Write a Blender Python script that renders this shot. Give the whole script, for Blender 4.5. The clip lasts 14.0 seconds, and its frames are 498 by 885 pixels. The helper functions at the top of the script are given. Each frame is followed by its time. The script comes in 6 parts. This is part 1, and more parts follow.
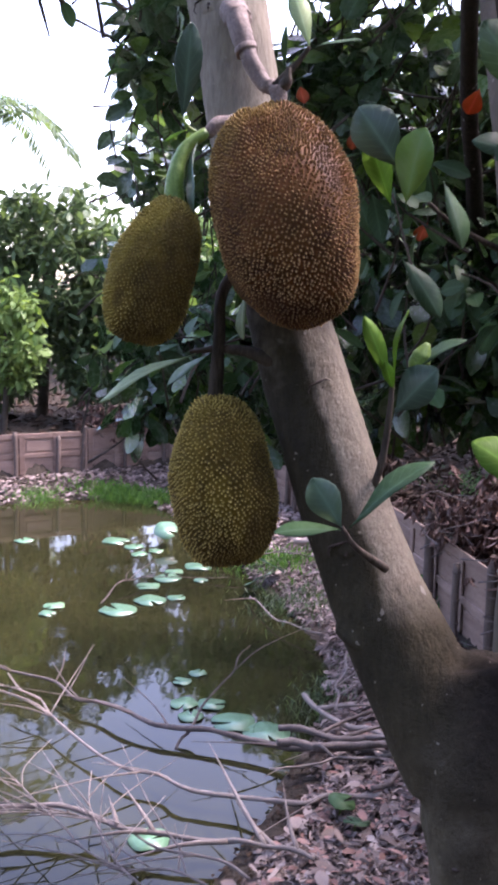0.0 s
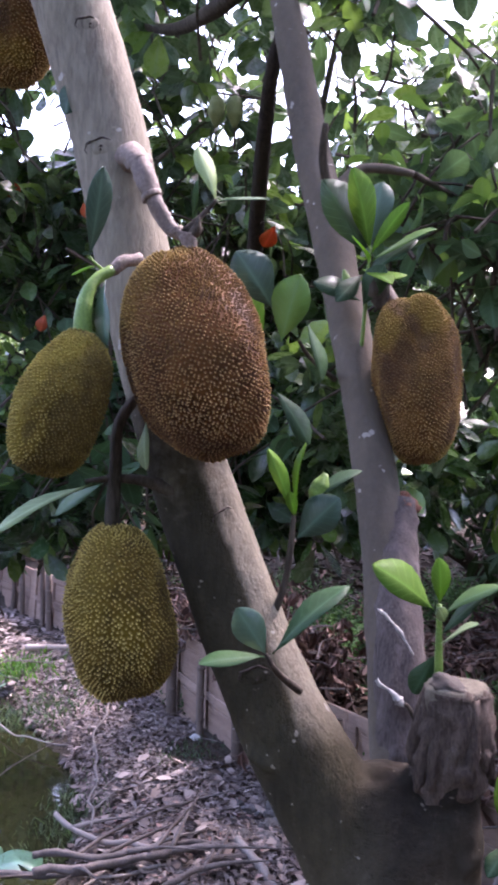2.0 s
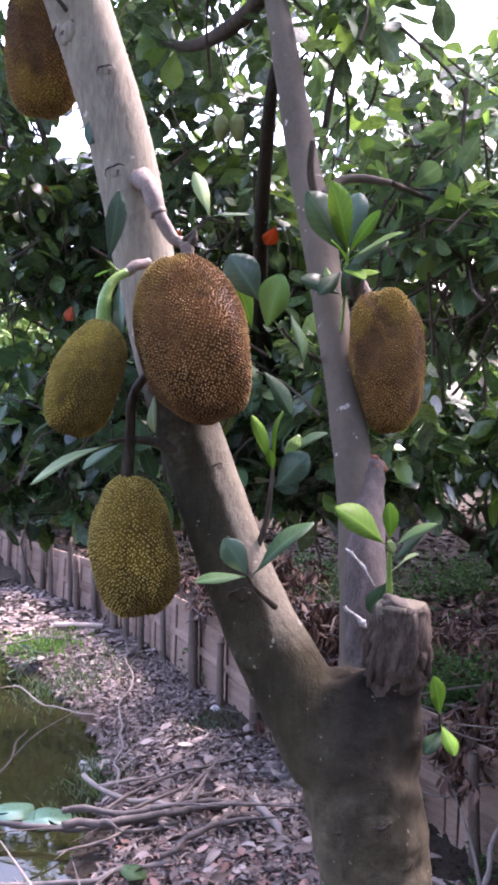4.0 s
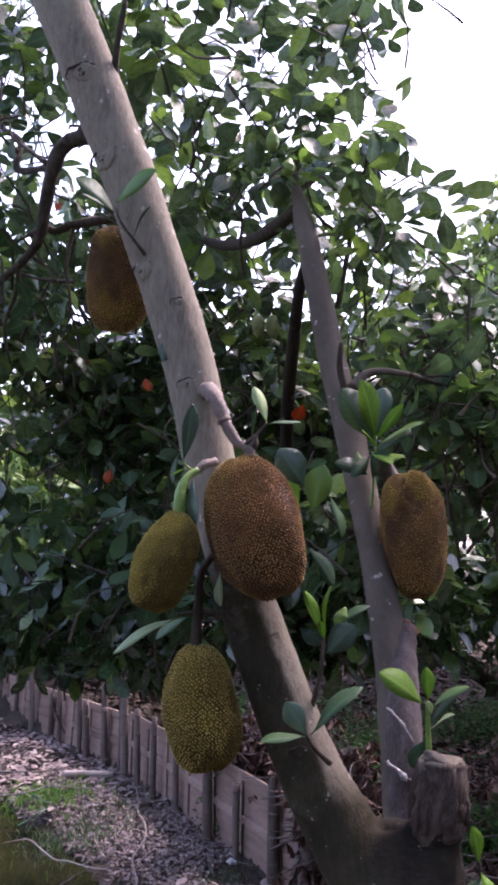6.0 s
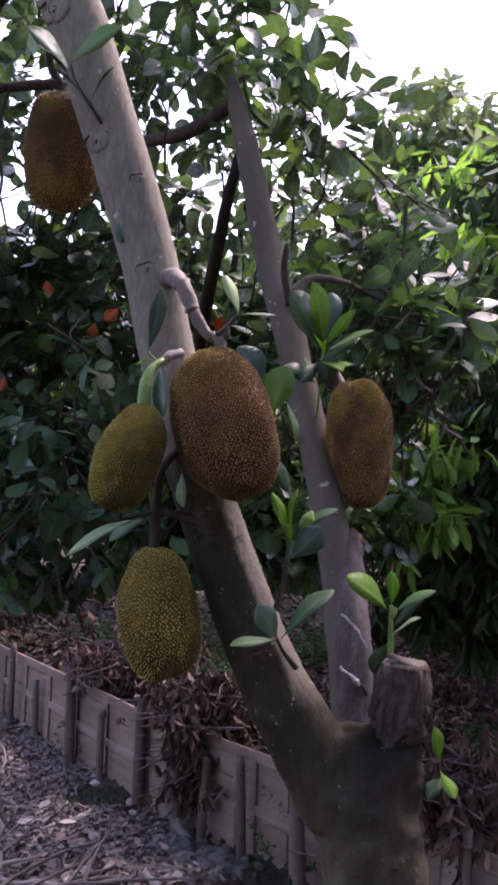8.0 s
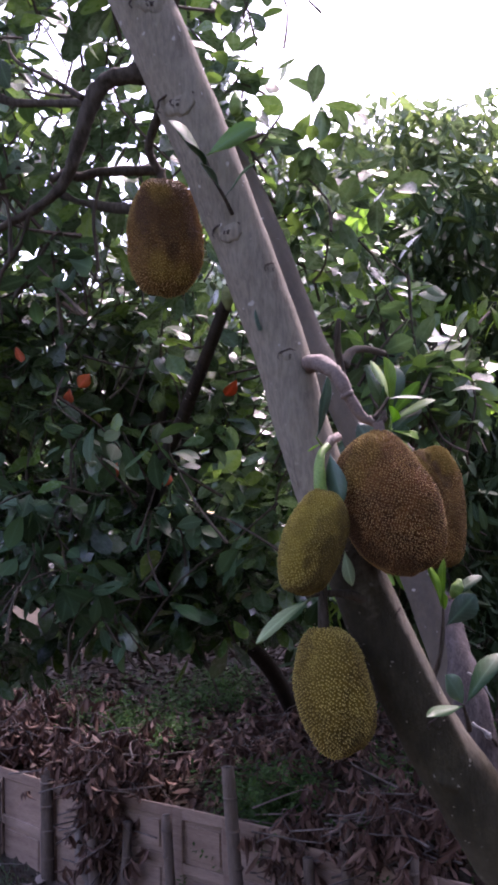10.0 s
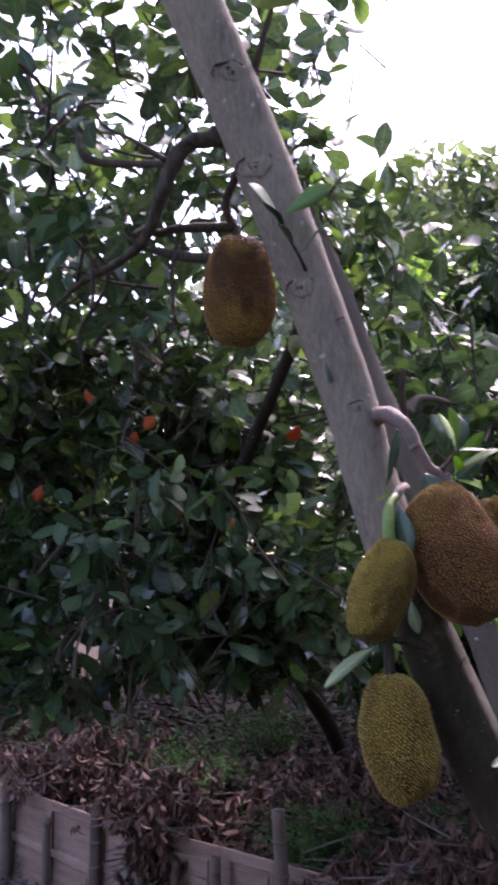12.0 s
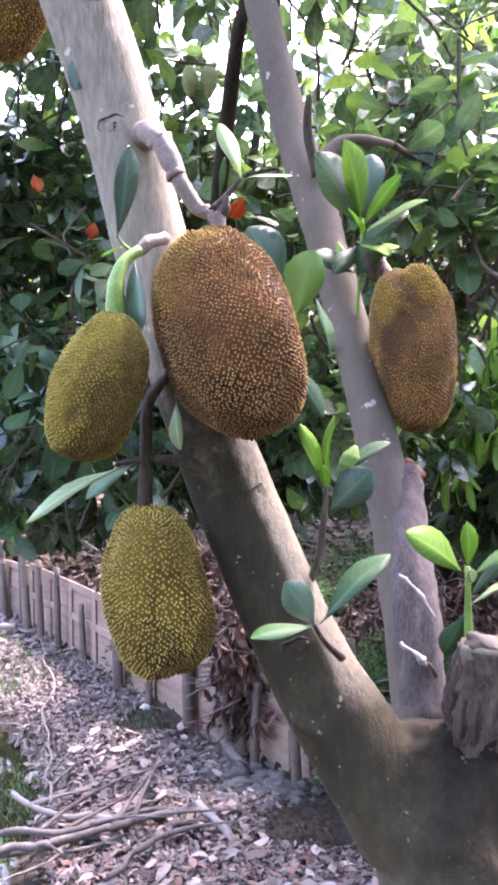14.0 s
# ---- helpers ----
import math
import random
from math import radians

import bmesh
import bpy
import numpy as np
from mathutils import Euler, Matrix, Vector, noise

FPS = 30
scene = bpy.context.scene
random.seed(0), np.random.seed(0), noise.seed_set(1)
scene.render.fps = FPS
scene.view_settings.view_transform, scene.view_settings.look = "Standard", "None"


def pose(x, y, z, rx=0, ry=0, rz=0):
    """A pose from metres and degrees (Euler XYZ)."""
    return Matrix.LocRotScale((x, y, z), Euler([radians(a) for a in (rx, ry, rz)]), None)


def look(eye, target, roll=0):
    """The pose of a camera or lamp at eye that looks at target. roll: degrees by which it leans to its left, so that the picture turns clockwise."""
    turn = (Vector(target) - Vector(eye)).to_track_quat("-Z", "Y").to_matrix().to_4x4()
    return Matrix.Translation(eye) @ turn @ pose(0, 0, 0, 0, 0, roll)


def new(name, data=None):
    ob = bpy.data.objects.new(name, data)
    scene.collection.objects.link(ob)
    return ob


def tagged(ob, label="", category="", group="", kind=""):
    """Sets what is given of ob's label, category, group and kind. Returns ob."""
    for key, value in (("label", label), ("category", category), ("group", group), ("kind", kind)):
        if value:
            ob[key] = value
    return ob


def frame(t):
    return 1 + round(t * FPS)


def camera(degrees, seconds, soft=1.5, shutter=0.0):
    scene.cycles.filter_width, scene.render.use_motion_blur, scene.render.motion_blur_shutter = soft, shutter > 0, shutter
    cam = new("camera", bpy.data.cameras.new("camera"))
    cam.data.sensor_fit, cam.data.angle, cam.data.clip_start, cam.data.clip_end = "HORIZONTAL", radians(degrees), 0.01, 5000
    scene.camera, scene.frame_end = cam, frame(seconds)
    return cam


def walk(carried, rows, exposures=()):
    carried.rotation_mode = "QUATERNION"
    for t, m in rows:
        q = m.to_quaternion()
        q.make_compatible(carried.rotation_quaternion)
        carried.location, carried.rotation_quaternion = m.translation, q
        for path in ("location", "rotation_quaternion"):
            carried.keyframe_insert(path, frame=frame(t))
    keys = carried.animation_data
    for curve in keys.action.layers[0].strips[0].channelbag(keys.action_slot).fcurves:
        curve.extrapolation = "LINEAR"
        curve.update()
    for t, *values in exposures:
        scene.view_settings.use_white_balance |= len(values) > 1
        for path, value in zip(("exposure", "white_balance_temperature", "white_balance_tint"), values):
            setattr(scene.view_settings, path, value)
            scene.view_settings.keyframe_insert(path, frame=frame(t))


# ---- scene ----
cam = camera(31.3, 14.0, soft=3.4, shutter=0.18)
PATH = [
    (0, (0.583, 1.021, 2.509), (-0.224, 2.833, 2.25), 1.7),
    (0.5, (0.503, 0.956, 2.536), (-0.144, 2.846, 2.445), 3.3),
    (1, (0.392, 0.994, 2.583), (-0.111, 2.929, 2.632), 1.9),
    (1.5, (0.345, 0.973, 2.585), (0.001, 2.943, 2.625), 1.9),
    (2, (0.328, 0.922, 2.552), (0.133, 2.913, 2.524), 2.0),
    (2.2, (0.33, 0.886, 2.547), (0.2, 2.881, 2.515), 2.1),
    (4.3, (0.431, 0.54, 2.52), (0.128, 2.516, 2.465), 1.3),
    (4.5, (0.389, 0.478, 2.55), (0.043, 2.448, 2.556), 0.6),
    (5, (0.36, 0.385, 2.593), (0.035, 2.35, 2.775), 0.3),
    (5.5, (0.361, 0.34, 2.608), (0.036, 2.297, 2.863), 0.5),
    (6, (0.354, 0.333, 2.601), (0.093, 2.301, 2.847), 1.5),
    (6.5, (0.349, 0.328, 2.586), (0.188, 2.311, 2.791), 2.1),
    (7, (0.31, 0.317, 2.568), (0.196, 2.307, 2.732), 3.0),
    (7.5, (0.234, 0.35, 2.532), (0.172, 2.346, 2.636), 3.6),
    (7.7, (0.195, 0.402, 2.523), (0.182, 2.399, 2.629), 3.4),
    (9.8, (-0.554, 0.497, 2.591), (-0.024, 2.416, 2.777), -0.9),
    (10, (-0.591, 0.477, 2.6), (-0.082, 2.4, 2.801), -1.1),
    (10.5, (-0.623, 0.459, 2.634), (-0.193, 2.4, 2.855), -1.3),
    (11, (-0.678, 0.432, 2.638), (-0.378, 2.391, 2.903), -0.4),
    (11.5, (-0.715, 0.4, 2.646), (-0.49, 2.357, 2.989), 1.0),
    (12, (-0.649, 0.423, 2.615), (-0.251, 2.362, 2.9), 0.4),
    (12.5, (-0.454, 0.493, 2.566), (0.125, 2.405, 2.67), -1.3),
    (13, (-0.137, 0.611, 2.515), (0.166, 2.586, 2.419), 0.1),
    (13.5, (0.103, 0.721, 2.54), (0.199, 2.711, 2.364), -1.0),
    (14, (0.167, 0.898, 2.564), (0.156, 2.895, 2.464), -0.1),
]
walk(cam, [(t, look(eye, target, roll)) for t, eye, target, roll in PATH],
     exposures=[(0, 2.70, 6250, 38), (0.6, 3.05, 6250, 38), (1.3, 3.10, 6250, 38), (2.2, 3.10, 6140, 38), (4.3, 3.40, 6400, 38), (5.0, 2.85, 6300, 40), (7.7, 2.30, 6400, 41), (9.8, 2.50, 6300, 45), (11.5, 2.55, 6300, 46), (12.0, 2.45, 6300, 45), (12.7, 2.55, 6350, 41), (13.2, 3.80, 6400, 40), (13.5, 4.35, 6450, 39), (14.0, 4.20, 6390, 35)])

# ---- light ----
SUN_EL, SUN_AZ = 58.0, 40.0          # degrees; azimuth clockwise from +y
world = bpy.data.worlds.new("hazy_sky")
scene.world = world
world.use_nodes = True
wn = world.node_tree.nodes
sky = wn.new("ShaderNodeTexSky")
sky.sky_type = 'NISHITA'
sky.sun_disc = False
sky.sun_elevation, sky.sun_rotation = radians(SUN_EL), radians(SUN_AZ)
sky.air_density, sky.dust_density, sky.ozone_density = 1.3, 3.0, 0.5
world.node_tree.links.new(sky.outputs["Color"], wn["Background"].inputs["Color"])
wn["Background"].inputs["Strength"].default_value = 0.15
sun = new("sun", bpy.data.lights.new("sun", 'SUN'))
sun.data.energy, sun.data.angle, sun.data.color = 2.2, radians(9), (1.0, 0.97, 0.92)
se, sa = radians(SUN_EL), radians(SUN_AZ)
sun.matrix_world = look((0, 0, 30), (-math.cos(se) * math.sin(sa), -math.cos(se) * math.cos(sa), 30 - math.sin(se)))


# ---- materials ----
def material(name, rough=0.8, spec=0.4):
    m = bpy.data.materials.new(name)
    m.use_nodes = True
    b = m.node_tree.nodes["Principled BSDF"]
    b.inputs["Roughness"].default_value = rough
    b.inputs["Specular IOR Level"].default_value = spec
    return m, m.node_tree, b


def node(nt, kind, **values):
    n = nt.nodes.new(kind)
    for key, value in values.items():
        n.inputs[key.replace("_", " ")].default_value = value
    return n


def noise_tex(nt, scale, detail=4.0, rough=0.6, coords="Object", stretch=(1, 1, 1)):
    tc = nt.nodes.new("ShaderNodeTexCoord")
    mp = nt.nodes.new("ShaderNodeMapping")
    mp.inputs["Scale"].default_value = stretch
    nt.links.new(tc.outputs[coords], mp.inputs["Vector"])
    n = node(nt, "ShaderNodeTexNoise", Scale=scale, Detail=detail, Roughness=rough)
    nt.links.new(mp.outputs["Vector"], n.inputs["Vector"])
    return n.outputs["Fac"]


def ramp(nt, fac, *stops):
    r = nt.nodes.new("ShaderNodeValToRGB")
    e = r.color_ramp.elements
    while len(e) < len(stops):
        e.new(0.5)
    for el, (p, c) in zip(e, stops):
        el.position, el.color = p, (*c, 1)
    nt.links.new(fac, r.inputs["Fac"])
    return r.outputs["Color"]


def mix(nt, fac, a, b, mode='MIX'):
    n = nt.nodes.new("ShaderNodeMix")
    n.data_type, n.blend_type = 'RGBA', mode
    for sock, v in ((n.inputs[0], fac), (n.inputs[6], a), (n.inputs[7], b)):
        if isinstance(v, (int, float)):
            sock.default_value = v
        elif isinstance(v, tuple):
            sock.default_value = (*v, 1)
        else:
            nt.links.new(v, sock)
    return n.outputs[2]


def bump(nt, b, height, strength=0.4, dist=0.01):
    n = node(nt, "ShaderNodeBump", Strength=strength, Distance=dist)
    nt.links.new(height, n.inputs["Height"])
    nt.links.new(n.outputs["Normal"], b.inputs["Normal"])


def attr(nt, name):
    n = nt.nodes.new("ShaderNodeAttribute")
    n.attribute_name = name
    return n.outputs["Fac"]


def island(nt):
    return nt.nodes.new("ShaderNodeNewGeometry").outputs["Random Per Island"]


def obj_random(nt):
    return nt.nodes.new("ShaderNodeObjectInfo").outputs["Random"]


def math_node(nt, op, a, c=None):
    n = nt.nodes.new("ShaderNodeMath")
    n.operation = op
    for sock, v in zip(n.inputs, (a, c)):
        if v is None:
            continue
        if isinstance(v, (int, float)):
            sock.default_value = v
        else:
            nt.links.new(v, sock)
    return n.outputs[0]


def bark_mat(name, dark, mid, pale, spots=0.72, moss=None, old=None, grain=(1, 1, 0.22), streak=0.55):
    m, nt, b = material(name, 0.88, 0.12)
    big = noise_tex(nt, 9, 6, 0.65, stretch=(1, 1, 0.45))
    fine = noise_tex(nt, 90, 4, 0.7, stretch=grain)
    col = ramp(nt, big, (0.32, dark), (0.52, mid), (0.75, pale))
    col = mix(nt, ramp(nt, fine, (0.32, (0.6, 0.6, 0.6)), (0.56, (1, 1, 1))), col, col, 'MULTIPLY')
    col = mix(nt, 0.42 if old else streak, col, ramp(nt, fine, (0.38, tuple(v * 0.45 for v in dark)), (0.58, mid)))
    lichen = noise_tex(nt, 34, 2, 0.5)
    col = mix(nt, ramp(nt, lichen, (spots, (0, 0, 0)), (spots + 0.03, (0.75, 0.75, 0.75))), col, (0.37, 0.345, 0.31))
    if moss:
        col = mix(nt, ramp(nt, noise_tex(nt, 5, 5, 0.7), (0.45, (0, 0, 0)), (0.68, (0.8, 0.8, 0.8))), col, moss)
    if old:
        # older mossy bark towards the foot, fruits' shade painted in, ragged upper limit
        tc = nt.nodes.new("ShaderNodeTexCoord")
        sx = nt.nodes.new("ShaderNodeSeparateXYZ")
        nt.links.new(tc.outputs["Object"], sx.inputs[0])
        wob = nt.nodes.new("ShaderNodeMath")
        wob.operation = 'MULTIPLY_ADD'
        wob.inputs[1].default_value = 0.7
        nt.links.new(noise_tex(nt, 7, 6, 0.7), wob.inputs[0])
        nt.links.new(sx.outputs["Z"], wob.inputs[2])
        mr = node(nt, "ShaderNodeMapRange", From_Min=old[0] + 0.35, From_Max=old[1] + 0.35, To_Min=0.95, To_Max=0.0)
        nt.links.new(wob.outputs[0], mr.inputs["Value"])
        worn_shaded = ramp(nt, noise_tex(nt, 17, 8, 0.78, stretch=(1, 1, 0.55)), (0.3, (0.011, 0.0085, 0.0045)), (0.5, (0.022, 0.018, 0.009)), (0.66, (0.04, 0.033, 0.0175)), (0.78, (0.10, 0.083, 0.05)))
        # a bare tan strip stays along the upper side, its lit edge painted in
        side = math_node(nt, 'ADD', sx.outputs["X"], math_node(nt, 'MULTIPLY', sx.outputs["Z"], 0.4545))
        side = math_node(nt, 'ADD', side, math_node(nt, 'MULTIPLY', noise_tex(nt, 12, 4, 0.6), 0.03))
        lit_strip = node(nt, "ShaderNodeMapRange", From_Min=1.276, From_Max=1.288, To_Min=1.0, To_Max=0.3)
        nt.links.new(side, lit_strip.inputs["Value"])
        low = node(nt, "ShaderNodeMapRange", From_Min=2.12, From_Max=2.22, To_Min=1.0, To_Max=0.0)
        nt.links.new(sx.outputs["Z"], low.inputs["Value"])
        shade_film = math_node(nt, 'MULTIPLY', mr.outputs[0], math_node(nt, 'MAXIMUM', lit_strip.outputs[0], low.outputs[0]))
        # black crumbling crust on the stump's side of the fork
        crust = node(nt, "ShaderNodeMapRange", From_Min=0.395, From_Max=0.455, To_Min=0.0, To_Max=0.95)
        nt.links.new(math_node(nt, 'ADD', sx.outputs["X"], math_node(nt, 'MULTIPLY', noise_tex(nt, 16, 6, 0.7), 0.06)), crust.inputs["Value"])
        worn_shaded = mix(nt, crust.outputs[0], worn_shaded, ramp(nt, noise_tex(nt, 45, 6, 0.8), (0.35, (0.006, 0.0045, 0.0035)), (0.58, (0.015, 0.011, 0.008)), (0.75, (0.06, 0.046, 0.035))))
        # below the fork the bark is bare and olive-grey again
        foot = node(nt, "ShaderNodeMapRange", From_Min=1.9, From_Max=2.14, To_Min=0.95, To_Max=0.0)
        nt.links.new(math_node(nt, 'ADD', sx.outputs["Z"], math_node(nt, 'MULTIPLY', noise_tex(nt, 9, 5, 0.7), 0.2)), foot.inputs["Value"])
        worn_shaded = mix(nt, foot.outputs[0], worn_shaded, ramp(nt, noise_tex(nt, 22, 6, 0.7), (0.3, (0.036, 0.03, 0.019)), (0.55, (0.08, 0.067, 0.042)), (0.75, (0.14, 0.12, 0.085))))
        col = mix(nt, shade_film, col, worn_shaded)
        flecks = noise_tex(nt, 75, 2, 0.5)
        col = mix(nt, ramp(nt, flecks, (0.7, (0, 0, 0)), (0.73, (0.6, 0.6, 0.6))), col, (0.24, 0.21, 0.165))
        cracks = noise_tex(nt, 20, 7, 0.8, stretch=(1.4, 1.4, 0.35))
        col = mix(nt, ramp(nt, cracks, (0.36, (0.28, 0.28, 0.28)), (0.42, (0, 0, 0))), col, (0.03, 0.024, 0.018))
    nt.links.new(col, b.inputs["Base Color"])
    crack = noise_tex(nt, 55, 5, 0.75, stretch=grain)
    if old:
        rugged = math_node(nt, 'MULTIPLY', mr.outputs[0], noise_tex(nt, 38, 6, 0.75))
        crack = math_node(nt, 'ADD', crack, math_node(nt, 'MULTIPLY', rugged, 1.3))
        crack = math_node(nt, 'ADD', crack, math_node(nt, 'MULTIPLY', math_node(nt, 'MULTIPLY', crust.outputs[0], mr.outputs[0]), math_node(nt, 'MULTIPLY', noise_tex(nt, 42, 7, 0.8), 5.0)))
    bump(nt, b, crack, 0.62 if old else 0.6, 0.006)
    return m


def leaf_mat(name, dark, mid, bright, gloss=0.28, glow=0.35, per_object=False, yellow=None, spec=0.8):
    """Glossy leaf, thin enough to let light through."""
    m, nt, b = material(name, gloss, spec)
    rnd = obj_random(nt) if per_object else island(nt)
    col = ramp(nt, rnd, (0.0, dark), (0.5, mid), (0.84, bright), (1.0, yellow or bright))
    patch = noise_tex(nt, 25, 3, 0.6)
    col = mix(nt, 0.45, col, mix(nt, patch, tuple(v * 0.6 for v in dark), bright))
    col = mix(nt, mult_vein(nt), col, tuple(min(1, v * 1.8 + 0.03) for v in mid))
    nt.links.new(col, b.inputs["Base Color"])
    rg = ramp(nt, noise_tex(nt, 40, 3, 0.6), (0.3, (gloss * 0.75,) * 3), (0.7, (min(1, gloss * 1.4),) * 3))
    nt.links.new(rg, b.inputs["Roughness"])
    bump(nt, b, noise_tex(nt, 120, 3, 0.6), 0.25, 0.002)
    tr = nt.nodes.new("ShaderNodeBsdfTranslucent")
    lit = mix(nt, ramp(nt, rnd, (0.0, (0.02, 0.02, 0.02)), (0.72, (0.12, 0.12, 0.12)), (0.92, (0.8, 0.8, 0.8))), col, (bright[0] * 2.0, min(1, bright[1] * 2.0), bright[2] * 1.1))
    nt.links.new(lit, tr.inputs["Color"])
    ms = nt.nodes.new("ShaderNodeMixShader")
    ms.inputs[0].default_value = glow
    nt.links.new(b.outputs[0], ms.inputs[1])
    nt.links.new(tr.outputs[0], ms.inputs[2])
    nt.links.new(ms.outputs[0], nt.nodes["Material Output"].inputs["Surface"])
    return m


def mult_vein(nt):
    """Pale midrib and slanting side veins, from the leaf's own attributes (1 on the rib, 0 at the edge)."""
    rib = attr(nt, "rib")
    along = attr(nt, "along")
    sharp = math_node(nt, 'POWER', rib, 9.0)
    slant = math_node(nt, 'ADD', math_node(nt, 'MULTIPLY', along, 8.0), math_node(nt, 'MULTIPLY', rib, 1.8))
    saw = math_node(nt, 'ABSOLUTE', math_node(nt, 'SUBTRACT', math_node(nt, 'FRACT', slant), 0.5))
    line = math_node(nt, 'POWER', math_node(nt, 'SUBTRACT', 1.0, saw), 22.0)
    both = math_node(nt, 'MAXIMUM', math_node(nt, 'MULTIPLY', sharp, 0.7), math_node(nt, 'MULTIPLY', line, 0.42))
    return both


def fruit_mat(name, base, patchc, tip, stain_shade=(0.045, 0.022, 0.012), ripe=(0.3, 0.2, 0.03), tip_ripe=(0.7, 0.55, 0.14)):
    """Rind: dark ground between pale spine tips, with brown stains, painted-in shade and yellower ripe patches."""
    m, nt, b = material(name, 0.75, 0.12)
    big = noise_tex(nt, 15, 4, 0.6)
    col = mix(nt, ramp(nt, big, (0.38, (0, 0, 0)), (0.62, (1, 1, 1))), base, patchc)
    fine = noise_tex(nt, 60, 3, 0.6)
    col = mix(nt, 0.35, col, ramp(nt, fine, (0.3, tuple(v * 0.4 for v in base)), (0.7, patchc)))
    mellow = node(nt, "ShaderNodeMapRange", From_Min=0.55, From_Max=2.1, To_Min=0.0, To_Max=0.75)
    nt.links.new(math_node(nt, 'ADD', attr(nt, "ripe"), math_node(nt, 'MULTIPLY', noise_tex(nt, 22, 5, 0.7), 1.4)), mellow.inputs["Value"])
    col = mix(nt, mellow.outputs[0], col, ripe)
    tipc = mix(nt, ramp(nt, noise_tex(nt, 16, 4, 0.6), (0.3, (0, 0, 0)), (0.7, (1, 1, 1))), tuple(v * 0.5 for v in tip), tip)
    tipc = mix(nt, mellow.outputs[0], tipc, tip_ripe)
    col = mix(nt, math_node(nt, 'POWER', attr(nt, "tip"), 2.2), col, tipc)
    ragged = math_node(nt, 'ADD', attr(nt, "stain_shade"), math_node(nt, 'MULTIPLY', noise_tex(nt, 26, 6, 0.75), 1.7))
    spread = node(nt, "ShaderNodeMapRange", From_Min=0.85, From_Max=2.15, To_Min=0.0, To_Max=0.72)
    nt.links.new(ragged, spread.inputs["Value"])
    col = mix(nt, spread.outputs[0], col, stain_shade)
    nt.links.new(col, b.inputs["Base Color"])
    bump(nt, b, noise_tex(nt, 400, 3, 0.6), 0.3, 0.001)
    return m


def mottled(name, a, c, d, scale=8, rough=0.85, bstrength=0.4, bdist=0.01, stretch=(1, 1, 1), per_object=0.0, per_island=0.0, spec=0.3):
    m, nt, b = material(name, rough, spec)
    n1 = noise_tex(nt, scale, 6, 0.65, stretch=stretch)
    n2 = noise_tex(nt, scale * 9, 4, 0.7, stretch=stretch)
    col = ramp(nt, n1, (0.3, a), (0.52, c), (0.74, d))
    col = mix(nt, 0.4, col, ramp(nt, n2, (0.32, tuple(v * 0.5 for v in a)), (0.62, d)))
    if per_object or per_island:
        r = obj_random(nt) if per_object else island(nt)
        col = mix(nt, max(per_object, per_island), col, ramp(nt, r, (0.0, a), (0.5, c), (1.0, d)))
    nt.links.new(col, b.inputs["Base Color"])
    bump(nt, b, n2, bstrength, bdist)
    return m


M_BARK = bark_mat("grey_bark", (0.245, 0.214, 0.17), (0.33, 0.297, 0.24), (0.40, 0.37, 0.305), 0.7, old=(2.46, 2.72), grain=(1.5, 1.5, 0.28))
M_BARK2 = bark_mat("pinkish_bark", (0.165, 0.142, 0.118), (0.225, 0.196, 0.162), (0.29, 0.255, 0.215), 0.7, grain=(1.0, 1.0, 0.6), streak=0.3)
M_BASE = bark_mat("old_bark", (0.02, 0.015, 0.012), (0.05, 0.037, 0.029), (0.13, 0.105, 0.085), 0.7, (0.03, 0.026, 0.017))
M_KNOT = bark_mat("scar_bark", (0.05, 0.036, 0.03), (0.10, 0.076, 0.063), (0.17, 0.135, 0.115), 0.9)
M_TWIG = bark_mat("twig_bark", (0.05, 0.04, 0.03), (0.11, 0.09, 0.07), (0.19, 0.16, 0.13), 0.8)
M_STUMPTOP = mottled("cut_wood", (0.018, 0.014, 0.011), (0.04, 0.031, 0.025), (0.085, 0.068, 0.057), 30, stretch=(1, 1, 0.2))
M_RED = mottled("reddish_broken_wood", (0.09, 0.025, 0.015), (0.2, 0.07, 0.04), (0.34, 0.17, 0.11), 40, stretch=(1, 1, 0.3))
M_PURPLE = mottled("purplish_streaked_bark", (0.024, 0.017, 0.016), (0.06, 0.045, 0.042), (0.16, 0.132, 0.124), 38, 0.85, 0.5, 0.005, stretch=(1, 1, 0.12))
M_STUMPBARK = mottled("peeled_stump_wood", (0.018, 0.011, 0.008), (0.046, 0.03, 0.022), (0.15, 0.112, 0.09), 40, 0.95, 0.8, 0.01, stretch=(1, 1, 0.2))
M_FRUIT_BROWN = fruit_mat("brown_rind", (0.042, 0.015, 0.006), (0.12, 0.047, 0.014), (0.72, 0.47, 0.2), (0.03, 0.012, 0.008), (0.15, 0.085, 0.016), (0.66, 0.46, 0.14))
M_FRUIT_OLIVE = fruit_mat("olive_rind", (0.06, 0.038, 0.008), (0.14, 0.097, 0.017), (0.58, 0.47, 0.14), (0.034, 0.019, 0.007), (0.19, 0.142, 0.018), (0.64, 0.53, 0.16))
# tip colours raised to paint in the highlights on glossy spines
M_FRUIT_GOLD = fruit_mat("golden_olive_rind", (0.052, 0.032, 0.006), (0.115, 0.075, 0.012), (0.76, 0.58, 0.18), (0.032, 0.017, 0.006), (0.15, 0.105, 0.014), (0.8, 0.63, 0.2))
M_FRUIT_MIX = fruit_mat("brown_olive_rind", (0.066, 0.029, 0.011), (0.145, 0.07, 0.021), (0.62, 0.42, 0.17), (0.036, 0.016, 0.009), (0.18, 0.115, 0.018), (0.64, 0.48, 0.13))
